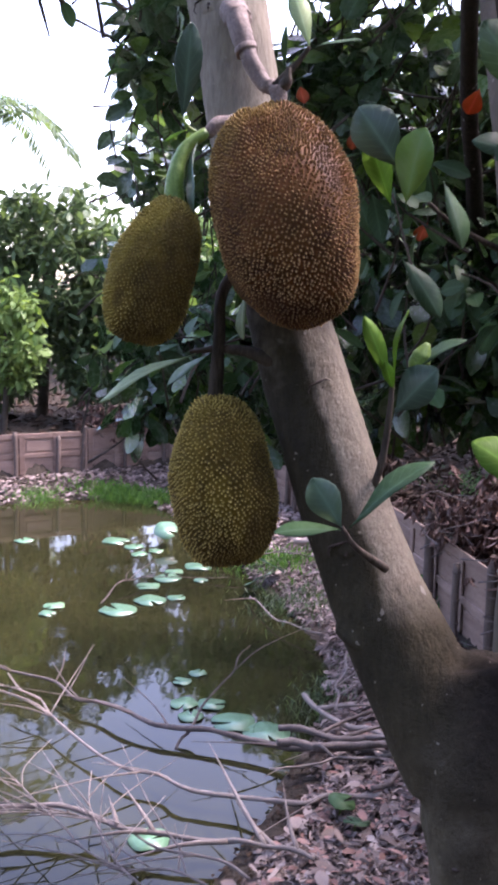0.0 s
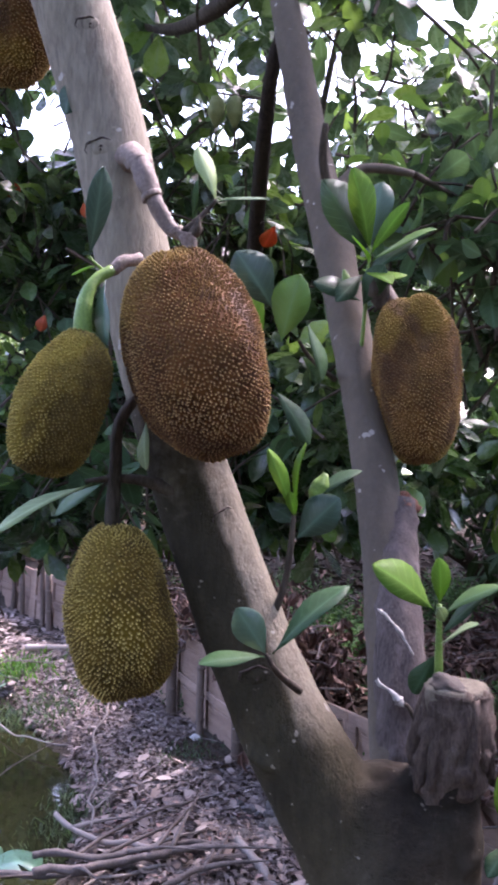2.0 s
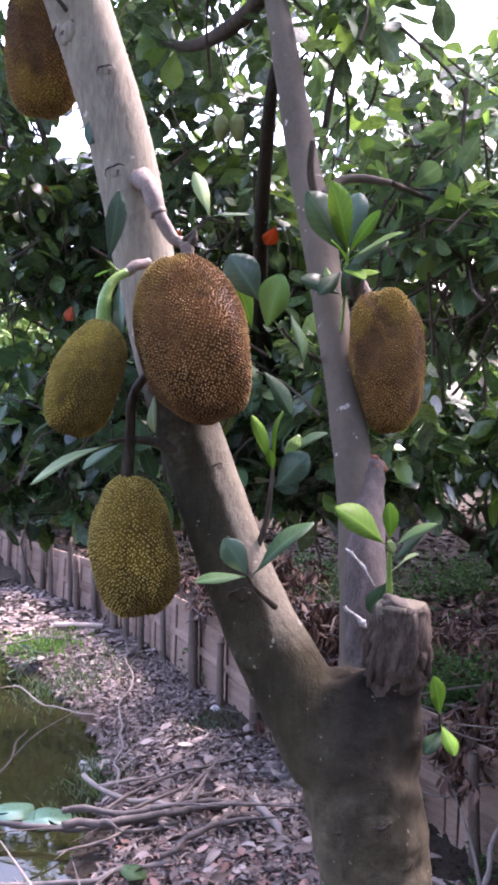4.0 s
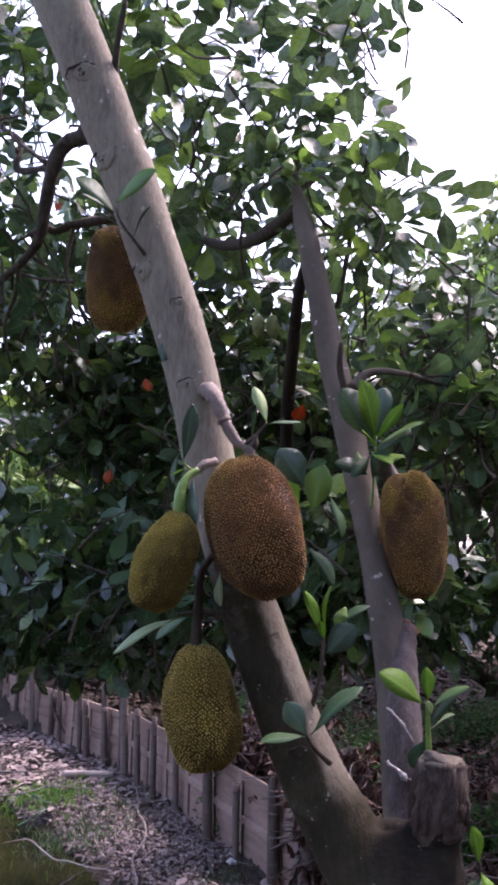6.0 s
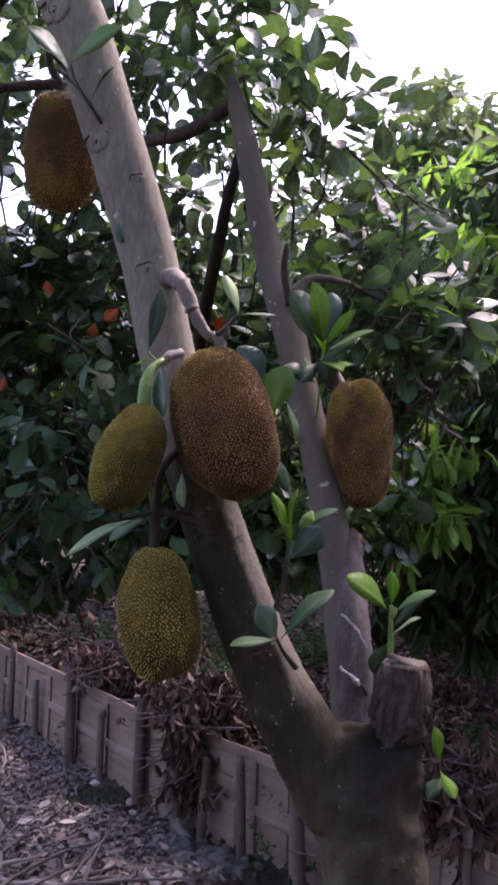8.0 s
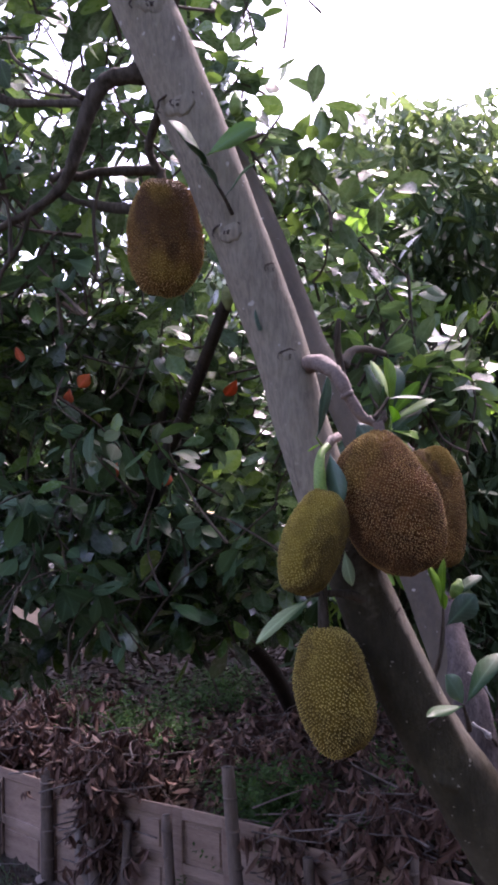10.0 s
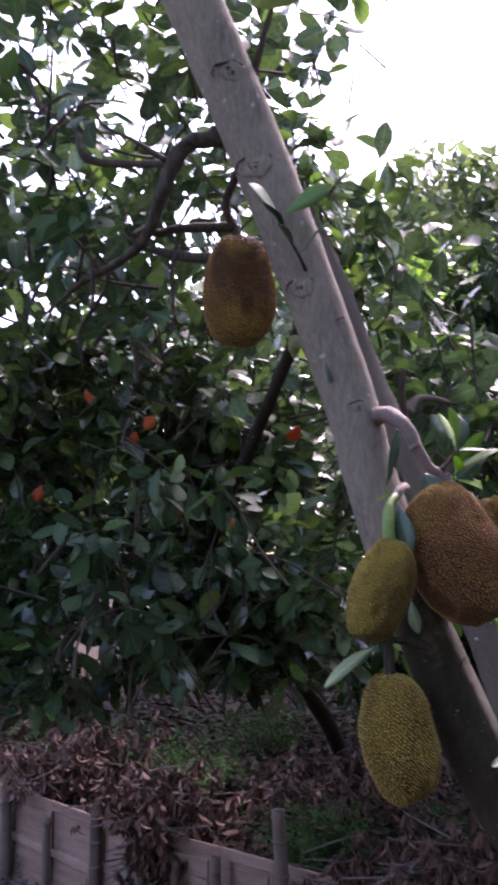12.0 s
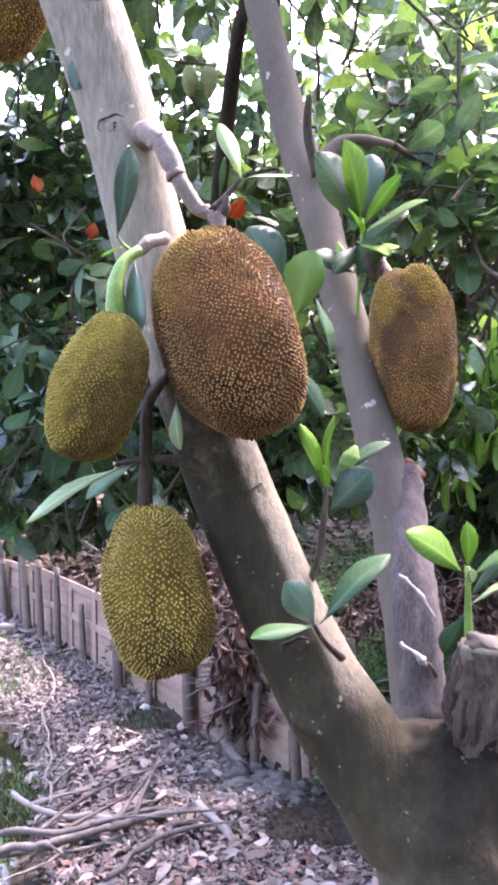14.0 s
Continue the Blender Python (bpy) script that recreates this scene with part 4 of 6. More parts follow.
shoot([(0.36, 2.69, 2.64), (0.37, 2.665, 2.72), (0.376, 2.66, 2.82), (0.38, 2.655, 2.915)], [0.005, 0.0045, 0.004, 0.003],
      [((0.372, 2.655, 2.895), (0.283, 2.60, 3.025), M_LEAF_MIX, 0.56, (0.4, -1, 0.4)), ((0.378, 2.655, 2.905), (0.338, 2.60, 3.05), M_LEAF_NEW, 0.42, (0.6, -1, 0.2)),
       ((0.381, 2.66, 2.915), (0.40, 2.68, 3.045), M_LEAF_SILVER, 0.52, (-0.3, -1, 0.3)), ((0.382, 2.66, 2.90), (0.45, 2.62, 2.99), M_LEAF_NEW, 0.3, (-0.5, -1, 0.3)),
       ((0.383, 2.66, 2.885), (0.505, 2.64, 2.945), M_LEAF_MIX, 0.3, (0, -0.5, 1)), ((0.378, 2.65, 2.88), (0.345, 2.56, 2.91), M_LEAF_NEW, 0.4, (0.2, -0.8, 0.7)),
       ((0.366, 2.66, 2.81), (0.275, 2.62, 2.838), M_LEAF_OBJ, 0.45, (0.1, -1, 0.5)), ((0.37, 2.655, 2.80), (0.408, 2.62, 2.872), M_LEAF_OBJ, 0.6, (-0.4, -1, 0.1)),
       ((0.37, 2.66, 2.83), (0.452, 2.65, 2.86), M_LEAF_NEW, 0.45, (0, -0.6, 1)), ((0.372, 2.66, 2.85), (0.47, 2.66, 2.93), M_LEAF_OBJ, 0.42, (0, -0.6, 1)),
       ((0.366, 2.66, 2.86), (0.318, 2.61, 2.80), M_LEAF_OBJ, 0.42, (0.3, -1, 0.4)), ((0.368, 2.66, 2.87), (0.42, 2.58, 2.83), M_LEAF_NEW, 0.4, (0, -0.6, 1))], 25, M_STALK)
shoot([(0.32, 2.72, 2.66), (0.28, 2.5, 2.68), (0.262, 2.38, 2.70)], [0.006, 0.004, 0.003],
      [((0.218, 2.365, 2.75), (0.158, 2.34, 2.838), M_LEAF_SILVER, 0.66, (0.2, -1, 0.1)), ((0.235, 2.35, 2.695), (0.263, 2.33, 2.80), M_LEAF_MIX, 0.62, (-0.3, -1, 0.2)),
       ((0.27, 2.43, 2.74), (0.30, 2.46, 2.64), M_LEAF_OBJ, 0.42, (0.9, -0.5, 0.2)), ((0.20, 2.39, 2.70), (0.165, 2.37, 2.80), M_LEAF_NEW, 0.4, (0.5, -1, 0.1)), ((0.225, 2.38, 2.62), (0.285, 2.4, 2.53), M_LEAF_OBJ, 0.36, (0.3, -0.8, 0.5))], 26)
shoot([(0.108, 2.135, 2.82), (0.135, 2.145, 2.85), (0.15, 2.15, 2.87)], [0.006, 0.004, 0.003],
      [((0.15, 2.15, 2.868), (0.118, 2.165, 2.948), M_LEAF_PALE, 0.32, (0.5, -1, 0.1)), ((0.15, 2.15, 2.866), (0.222, 2.14, 2.868), M_LEAF_OBJ, 0.28, (0, -0.5, 1)),
       ((0.12, 2.14, 2.835), (0.128, 2.12, 2.89), M_LEAF_OBJ, 0.15, CAMWARD)], 27)
shoot([(0.005, 2.14, 2.762), (-0.012, 2.125, 2.775), (-0.02, 2.12, 2.785)], [0.003, 0.002, 0.002],
      [((-0.02, 2.12, 2.783), (0.0, 2.105, 2.902), M_LEAF_SILVER, 0.3, (0.8, -1, 0.1)), ((0.006, 2.115, 2.752), (0.02, 2.085, 2.655), M_LEAF_SILVER, 0.42, (-0.9, -0.7, 0.2)),
       ((-0.012, 2.12, 2.77), (-0.04, 2.11, 2.755), M_LEAF_NEW, 0.15, CAMWARD)], 28, M_STALK)
shoot([(0.10, 2.19, 2.46), (0.06, 2.19, 2.472), (0.012, 2.19, 2.475), (-0.03, 2.175, 2.47)], [0.012, 0.009, 0.006, 0.003],
      [((-0.02, 2.175, 2.468), (-0.15, 2.12, 2.392), M_LEAF_PALE, 0.17, (0.25, -0.45, 1)), ((-0.01, 2.2, 2.465), (-0.08, 2.2, 2.415), M_LEAF_OBJ, 0.4, (0, -0.6, 1)),
       ((0.01, 2.21, 2.465), (-0.015, 2.22, 2.41), M_LEAF_OBJ, 0.5, (0, -1, 0.3)), ((0.055, 2.18, 2.56), (0.062, 2.16, 2.49), M_LEAF_PALE, 0.35, (-0.7, -1, 0))], 29)
shoot([(-0.15, 2.245, 3.27), (-0.17, 2.225, 3.295), (-0.20, 2.21, 3.335), (-0.213, 2.205, 3.37)], [0.005, 0.004, 0.003, 0.002],
      [((-0.212, 2.205, 3.375), (-0.112, 2.17, 3.438), M_LEAF_MIX, 0.36, (0.3, -1, 0.5)), ((-0.214, 2.205, 3.355), (-0.298, 2.17, 3.425), M_LEAF_OBJ, 0.5, (-0.1, -0.7, 0.7)),
       ((-0.212, 2.2, 3.34), (-0.27, 2.14, 3.375), M_LEAF_OBJ, 0.5, (0, -0.6, 0.8)), ((-0.185, 2.21, 3.31), (-0.24, 2.15, 3.335), M_LEAF_SILVER, 0.42, (0, -0.6, 0.8)),
       ((-0.175, 2.215, 3.29), (-0.12, 2.16, 3.35), M_LEAF_OBJ, 0.2, (0, -0.6, 0.8))], 30)
one_leaf((-0.09, 2.27, 3.09), (-0.10, 2.24, 3.02), M_LEAF_SILVER, TREE, 0.45, (0.6, -1, 0.1))
# the pale colour on this leaf stands in for light from behind
shoot([(-0.33, 1.5, 5.0), (-0.36, 1.3, 4.0), (-0.40, 1.16, 3.4), (-0.414, 1.137, 3.25)], [0.006, 0.005, 0.004, 0.003], [((-0.414, 1.137, 3.251), (-0.489, 1.195, 3.154), M_LEAF_PALE, 0.5, (0.4, -0.8, -0.4))], 34)
tube("mouldy_twig", [(0.405, 2.33, 2.166), (0.412, 2.328, 2.158), (0.424, 2.33, 2.152), (0.434, 2.325, 2.145), (0.44, 2.326, 2.136), (0.449, 2.33, 2.128)], [0.0035, 0.0028, 0.0022, 0.0045, 0.0075, 0.003], M_WHITE, TREE, 10, 0.5, 31, 5, "twig end covered in white mould", 160)
tube("mouldy_twig", [(0.403, 2.34, 2.276), (0.414, 2.335, 2.269), (0.425, 2.335, 2.258), (0.437, 2.33, 2.246), (0.448, 2.33, 2.229), (0.462, 2.33, 2.208)], [0.001, 0.003, 0.0016, 0.0034, 0.0018, 0.0008], M_WHITE, TREE, 10, 0.9, 35, 5, "thin twig covered in white mould", 160)
tube("mouldy_twig", [(0.446, 2.328, 2.131), (0.455, 2.333, 2.127), (0.466, 2.33, 2.109)], [0.003, 0.003, 0.004], M_TWIG, TREE, 8, 0.2, 32)


def bud(at, length, width, mat, lean=(0, 0, -1)):
    a, d = Vector(at), Vector(lean).normalized()
    tube("young_fruit", [a, a + d * length * 0.25, a + d * length * 0.6, a + d * length], [width * 0.3, width * 0.5, width * 0.48, width * 0.12], mat, TREE, 12, 0.08, 33, 5)


bud((0.052, 2.99, 3.865), 0.075, 0.04, M_STALK, (0, 0, 1))
bud((0.097, 3.0, 3.785), 0.055, 0.045, M_STALK, (0.2, 0, 1))
bud((0.02, 3.0, 3.33), 0.07, 0.04, M_BUD)
bud((0.064, 3.0, 3.33), 0.07, 0.04, M_BUD)
bud((0.30, 2.19, 2.455), 0.042, 0.028, M_STALK, (0.4, 0, 1))
bud((0.395, 2.655, 2.86), 0.07, 0.045, M_TWIG, (0.1, -0.2, -1))
bud((0.345, 2.65, 2.82), 0.05, 0.022, M_STALK, (-0.3, 0, 1))


# ---- canopies ----
def rosettes(centres, count, length, rng, droop=0.35, spread=1.0):
    """Whorls of leaves round shoot tips."""
    items = []
    for c in centres:
        ax = rng.normal(0, 0.5, 3) + np.array([0, 0, 0.75])
        ax /= np.linalg.norm(ax)
        u = np.cross(ax, rng.normal(0, 1, 3))
        u /= np.linalg.norm(u)
        v = np.cross(ax, u)
        n = rng.randint(count[0], count[1] + 1)
        ph0 = rng.uniform(0, 6.28)
        for k in range(n):
            ph = ph0 + k * 2.4
            el = rng.uniform(-0.5, 0.9)
            d = (u * math.cos(ph) + v * math.sin(ph)) * spread + ax * el + np.array([0, 0, -droop * rng.uniform(0, 2)])
            d /= np.linalg.norm(d)
            up = ax * 0.6 + rng.normal(0, 0.35, 3) + np.array([0, 0, 0.5])
            items.append((np.array(c) + d * 0.015 + ax * (-0.02 * k), d, up, length * rng.uniform(0.65, 1.2)))
    return items


def in_blobs(blobs, rng):
    """Uneven points in ellipsoids: centre, radii, number; denser to the outside and in clumps."""
    pts = []
    for c, r, n in blobs:
        k = tries = 0
        while k < n:
            q = rng.normal(0, 1, 3)
            q = q / np.linalg.norm(q) * rng.uniform(0.15, 1) ** 0.45
            p = np.array(c) + q * np.array(r)
            tries += 1
            if tries > 6 * n or noise.noise(Vector(p * 1.9)) + 0.5 * noise.noise(Vector(p * 4.5)) > -0.12:
                pts.append(p)
                k += 1
    return pts


def twig_data(points, rng, length=0.3):
    """Thin twigs that end at shoot tips, in one mesh."""
    V, Fc = [], []
    for p in points:
        d = rng.normal(0, 0.7, 3) + np.array([0, 0.4, -1.1])
        d /= np.linalg.norm(d)
        a = np.array(p) + d * length * rng.uniform(0.5, 1.4)
        m = (a + p) / 2 + rng.normal(0, 0.03, 3)
        v, f = tube_data([a, m, p], [0.006, 0.004, 0.003], 4, 0, 0, 2)
        o = len(V)
        V += v
        Fc += [tuple(i + o for i in q) for q in f]
    return V, Fc


def canopy(name, blobs, length, count, mat, parent, seed, twig_share=0.5, width=0.52, droop=0.35, steps=6, keep=None):
    rng = np.random.RandomState(seed)
    pts = in_blobs(blobs, rng)
    if keep:
        pts = [p for p in pts if keep(p)]
    items = rosettes(pts, count, length, rng, droop)
    ob = leaf_cloud(name, items, mat, parent, steps, width)
    tagged(ob, kind="stuff")
    some = pts[:int(len(pts) * twig_share)]
    if some:
        v, f = twig_data(some, rng)
        t = mesh_object("fine_branching", v, f, M_TWIG)
        tagged(t, kind="stuff")
        child(t, parent)
    return pts


# leaves of the near tree's own crown, right of and above the thin stem
def leaf_meshes(mat, steps=8):
    out = []
    for w, fold, bend in ((0.5, 0.15, 0.1), (0.56, 0.25, 0.25), (0.46, 0.2, 0.4), (0.53, 0.1, -0.15)):
        me = bpy.data.meshes.new("leaf")
        v = leaf_template(steps, w, fold, bend)
        me.from_pydata(v.tolist(), [], leaf_faces(steps))
        me.polygons.foreach_set("use_smooth", [True] * len(me.polygons))
        me.attributes.new("rib", 'FLOAT', 'POINT').data.foreach_set("value", [1.0 if i % 3 == 1 else 0.0 for i in range(len(v))])
        me.attributes.new("along", 'FLOAT', 'POINT').data.foreach_set("value", [leaf_ts(steps)[i // 3] for i in range(len(v))])
        me.materials.append(mat)
        out.append(me)
    return out


def leaf_objects(items, meshes, parent, rng):
    for base, d, n, ln in items:
        d = Vector(d).normalized()
        s = Vector(n).cross(d).normalized()
        n2 = d.cross(s)
        m = Matrix((d, s, n2)).transposed().to_4x4()
        ob = new("leaf", meshes[rng.randint(len(meshes))])
        child(ob, parent)
        ob.matrix_basis = Matrix.Translation(Vector(base)) @ m @ Matrix.Diagonal((ln, ln * rng.uniform(0.85, 1.15), ln, 1))


rng_n = np.random.RandomState(43)
near_pts = in_blobs([((0.64, 3.25, 3.08), (0.28, 0.3, 0.34), 38), ((0.3, 3.3, 3.92), (0.32, 0.2, 0.32), 12)], rng_n)
leaf_objects(rosettes(near_pts, (4, 6), 0.105, rng_n)[:290], leaf_meshes(M_LEAF_MIX), TREE, rng_n)
nv, nf = twig_data(near_pts, rng_n)
child(tagged(mesh_object("fine_branching", nv, nf, M_TWIG), kind="stuff"), TREE)
canopy("crown", [((0.7, 3.55, 3.14), (0.36, 0.5, 0.32), 100), ((0.62, 3.5, 3.4), (0.22, 0.3, 0.28), 14), ((0.22, 3.3, 4.0), (0.36, 0.3, 0.4), 22), ((0.45, 3.25, 3.9), (0.22, 0.2, 0.34), 14),
                 ((0.42, 3.9, 2.7), (0.3, 0.5, 0.32), 70)], 0.115, (4, 7), M_LEAF, TREE, 41, width=0.55)

# the same crown carried on overhead, unseen, added to shade the stems and bank
canopy("upper_crown", [((0.2, 1.6, 5.7), (2.2, 1.7, 0.6), 190), ((0.3, -1.2, 4.9), (2.4, 1.3, 1.0), 300), ((2.7, 1.6, 5.2), (1.1, 1.5, 0.6), 150), ((2.1, 4.6, 6.35), (0.7, 0.7, 0.25), 42), ((1.05, 5.0, 6.4), (0.5, 0.4, 0.2), 28)], 0.17, (6, 8), M_LEAF, TREE, 44, 0.3, 0.6)
tree_tube("limb", [(-0.8, 2.4, 4.9, 0.038), (-0.6, 2.0, 5.3, 0.03), (0.0, 1.2, 5.6, 0.02), (0.4, -0.3, 5.5, 0.008)], M_BARK, 10, 0.1, 45)
tree_tube("limb", [(-0.4, 1.7, 5.4, 0.02), (0.6, 1.6, 5.5, 0.014), (2.0, 1.5, 5.2, 0.006)], M_BARK, 8, 0.1, 46)

limb_pts = in_blobs([((-0.66, 2.6, 3.42), (0.16, 0.12, 0.16), 9), ((-0.62, 2.62, 3.68), (0.2, 0.14, 0.16), 9), ((-0.5, 2.56, 3.3), (0.1, 0.08, 0.08), 4), ((-0.85, 2.9, 4.05), (0.2, 0.2, 0.2), 8)], rng_n)
leaf_objects(rosettes(limb_pts, (3, 5), 0.085, rng_n), leaf_meshes(M_LEAF_OBJ), TREE, rng_n)
lv, lf_ = twig_data(limb_pts, rng_n, 0.18)
child(tagged(mesh_object("fine_branching", lv, lf_, M_TWIG), kind="stuff"), TREE)

NEIGHBOUR = group_empty("jackfruit_tree", (2.3, 9.2, 0.8), "dense dark-leaved jackfruit tree with a few orange dying leaves", "tree")
tube("trunk", [(2.3, 9.2, 0.4), (1.5, 8.0, 1.5), (0.4, 6.3, 2.25), (0.03, 4.6, 2.75), (0.04, 3.85, 3.05), (0.115, 3.3, 3.44), (0.15, 3.25, 3.62), (0.14, 3.35, 3.85)], [0.08, 0.07, 0.05, 0.034, 0.025, 0.021, 0.014, 0.006], M_BASE, NEIGHBOUR, 14, 0.1, 51)
for k, (a, b, c) in enumerate([((0.1, 6.0, 2.2), (-0.8, 5.5, 2.3), (-1.6, 4.9, 2.5)), ((0.03, 4.6, 2.75), (0.2, 4.8, 3.0), (0.35, 4.6, 3.6)), ((0.06, 5.4, 2.45), (-0.8, 5.0, 3.2), (-1.4, 4.6, 4.4)),
                               ((0.03, 4.8, 2.7), (0.2, 4.7, 3.8), (0.35, 4.6, 4.6)), ((0.1, 6.0, 2.2), (0.5, 5.4, 2.2), (1.0, 5.0, 2.6)), ((0.1, 6.0, 2.2), (-1.2, 5.6, 2.9), (-2.0, 5.4, 3.3))]):
    tube("branch", [a, b, c], [0.03, 0.018, 0.006], M_TWIG, NEIGHBOUR, 8, 0.12, 52 + k)


def open_sky(p):
    """Nothing grows into the clearings beside the thin stem's top and over the pond."""
    if 2.55 < p[2] < 3.12 and p[0] < -1.05 - 0.4 * (p[1] - 4.9) and noise.noise(Vector(p * 6.0)) < 0.3:
        return False
    if 2.9 < p[2] < 4.3 and p[0] < -1.85 - 0.6 * (p[1] - 4.9):
        return False
    return p[2] < 4.1 or p[0] < 0.45 + 0.04 * (p[1] - 4)


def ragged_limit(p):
    """Height under which the darker leaves grow."""
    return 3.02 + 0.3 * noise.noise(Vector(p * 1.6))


def above_skirt(p):
    """The crown's lower rim: it rises towards the slope and over the pond, and is uneven."""
    if p[1] > 6.6:
        return True
    rim = 2.62 - 0.1 * (p[1] - 0.4) + 0.14 * noise.noise(Vector((p[0] * 2.3, p[1] * 2.3, 5.0))) + 0.12 * max(0.0, -1.2 - p[0]) - 0.14 * min(1.0, max(0.0, (-0.25 - p[0]) / 0.3))
    return p[2] > rim


CROWN = [((-0.55, 4.9, 2.75), (1.35, 0.9, 0.95), 620), ((-1.25, 4.9, 2.6), (0.75, 0.8, 0.95), 280), ((0.35, 5.0, 2.8), (0.85, 0.9, 0.85), 350), ((-0.2, 4.7, 3.9), (1.25, 1.0, 0.9), 250),
         ((-1.5, 5.0, 3.6), (0.65, 0.8, 0.6), 150), ((-0.5, 4.3, 5.1), (1.4, 1.1, 0.9), 170), ((-1.25, 4.3, 4.4), (0.75, 0.9, 0.9), 92), ((-0.5, 3.2, 4.6), (0.7, 0.5, 0.5), 30), ((-0.75, 4.3, 3.7), (0.85, 0.7, 0.35), 110),
         # leaf masses added out of sight to shade the slope and bank
         ((0.6, 7.7, 3.35), (1.7, 1.2, 0.55), 380), ((-0.7, 8.6, 3.6), (1.4, 1.2, 0.6), 370), ((0.3, 6.0, 8.3), (2.6, 1.5, 0.7), 70), ((-0.4, 9.4, 4.6), (1.6, 1.3, 0.5), 330), ((-1.6, 11.2, 4.3), (1.4, 1.2, 0.6), 150)]
canopy("crown", CROWN, 0.125, (5, 8), M_LEAF, NEIGHBOUR, 42, 0.5, 0.6, keep=lambda p: open_sky(p) and above_skirt(p) and p[2] > ragged_limit(p))
canopy("lower_crown", CROWN[:3] + [((-0.5, 4.6, 2.35), (1.1, 0.7, 0.45), 150), ((0.3, 4.6, 2.5), (0.6, 0.6, 0.4), 70)], 0.135, (5, 8), M_LEAF_DARK, NEIGHBOUR, 48, 0.5, 0.5, droop=0.75, keep=lambda p: open_sky(p) and above_skirt(p) and p[2] <= ragged_limit(p))
canopy("young_leaves", [((-1.4, 5.0, 2.62), (0.55, 0.6, 0.3), 70), ((-0.6, 5.4, 3.3), (1.0, 0.5, 0.4), 60)], 0.115, (4, 6), M_FARBRIGHT, NEIGHBOUR, 50, 0.3, 0.5)
rng_f = np.random.RandomState(49)
front_pts = [p for p in in_blobs([((-0.2, 3.6, 2.66), (0.5, 0.3, 0.36), 26), ((-0.75, 3.9, 2.7), (0.4, 0.3, 0.4), 16)], rng_f) if above_skirt(p)]
leaf_objects(rosettes(front_pts, (4, 6), 0.12, rng_f, 0.6), leaf_meshes(M_LEAF_OBJ), NEIGHBOUR, rng_f)
fv, ff = twig_data(front_pts, rng_f, 0.35)
child(tagged(mesh_object("fine_branching", fv, ff, M_TWIG), kind="stuff"), NEIGHBOUR)
rng_o = np.random.RandomState(5)
for p in [(-0.592, 4.0, 3.335), (-0.384, 4.0, 3.175), (-0.30, 4.05, 3.25), (-0.05, 3.7, 2.83), (-0.22, 3.8, 2.87), (0.14, 3.38, 3.12), (0.35, 4.3, 2.45), (-1.2, 4.6, 4.4), (-1.0, 4.3, 3.5), (-0.75, 4.1, 2.95), (-1.7, 5.0, 3.6)]:
    d = rng_o.normal(0, 1, 3)
    one_leaf(p, (p[0] + 0.05 * d[0], p[1] + 0.03 * d[1], p[2] - 0.0155 * p[1]), M_LEAF_ORANGE, NEIGHBOUR, 0.72, (0.3 * d[2], -1, 0.2), name="dying_leaf")


def tree(at, blobs, length, mat, label, seed, count=(4, 6), width=0.42, droop=0.5, trunk_r=0.12, category="tree", bright=None, steps=4, bright_mat=None):
    e = group_empty("tree", (at[0], at[1], float(ground_z(at[0], at[1]))), label, category)
    g = float(ground_z(at[0], at[1]))
    top = max(c[2] for c, r, n in blobs)
    tube("trunk", [(at[0], at[1], g - 0.3), (at[0] + 0.1, at[1], g + 0.5 * (top - g)), (at[0], at[1] + 0.1, top)], [trunk_r, trunk_r * 0.8, trunk_r * 0.3], M_TWIG, e, 10, 0.12, seed)
    for k, (c, r, n) in enumerate(blobs):
        tube("limb", [(at[0], at[1], g + 0.55 * (top - g)), ((at[0] + c[0]) / 2, (at[1] + c[1]) / 2, c[2] - 0.4 * r[2]), c], [trunk_r * 0.5, trunk_r * 0.3, 0.015], M_TWIG, e, 7, 0.1, seed + k)
    canopy("crown", blobs, length, count, mat, e, seed, 0.25, width, droop, steps)
    if bright:
        canopy("young_leaves", bright, length, count, bright_mat or M_MANGO_NEW, e, seed + 7, 0, width, 1.1, steps)
    return e


tree((2.3, 6.6), [((1.75, 5.7, 2.75), (0.6, 0.6, 0.7), 420), ((1.75, 6.0, 2.1), (0.6, 0.5, 0.5), 260), ((2.5, 6.5, 2.0), (0.9, 0.6, 0.6), 320), ((2.6, 6.6, 3.0), (0.9, 0.9, 1.1), 480), ((1.5, 6.6, 3.6), (0.6, 0.8, 0.7), 160), ((3.0, 6.0, 4.4), (1.4, 1.2, 0.45), 280), ((2.5, 7.4, 4.2), (1.5, 1.1, 0.7), 460), ((2.2, 5.1, 4.35), (0.9, 0.7, 0.3), 190)], 0.17, M_MANGO, "dark mango tree with pale drooping young leaves", 61, (5, 8), 0.28, 0.9, 0.08,
     # the topmost blobs also paint a pale hazy top in young-leaf colour
     bright=[((1.24, 5.2, 2.42), (0.2, 0.22, 0.42), 48), ((1.35, 5.3, 2.9), (0.25, 0.3, 0.2), 16), ((1.9, 5.4, 3.45), (0.5, 0.4, 0.2), 20), ((2.3, 6.6, 4.75), (1.2, 0.8, 0.35), 70), ((1.9, 5.3, 4.05), (0.6, 0.4, 0.2), 22)])
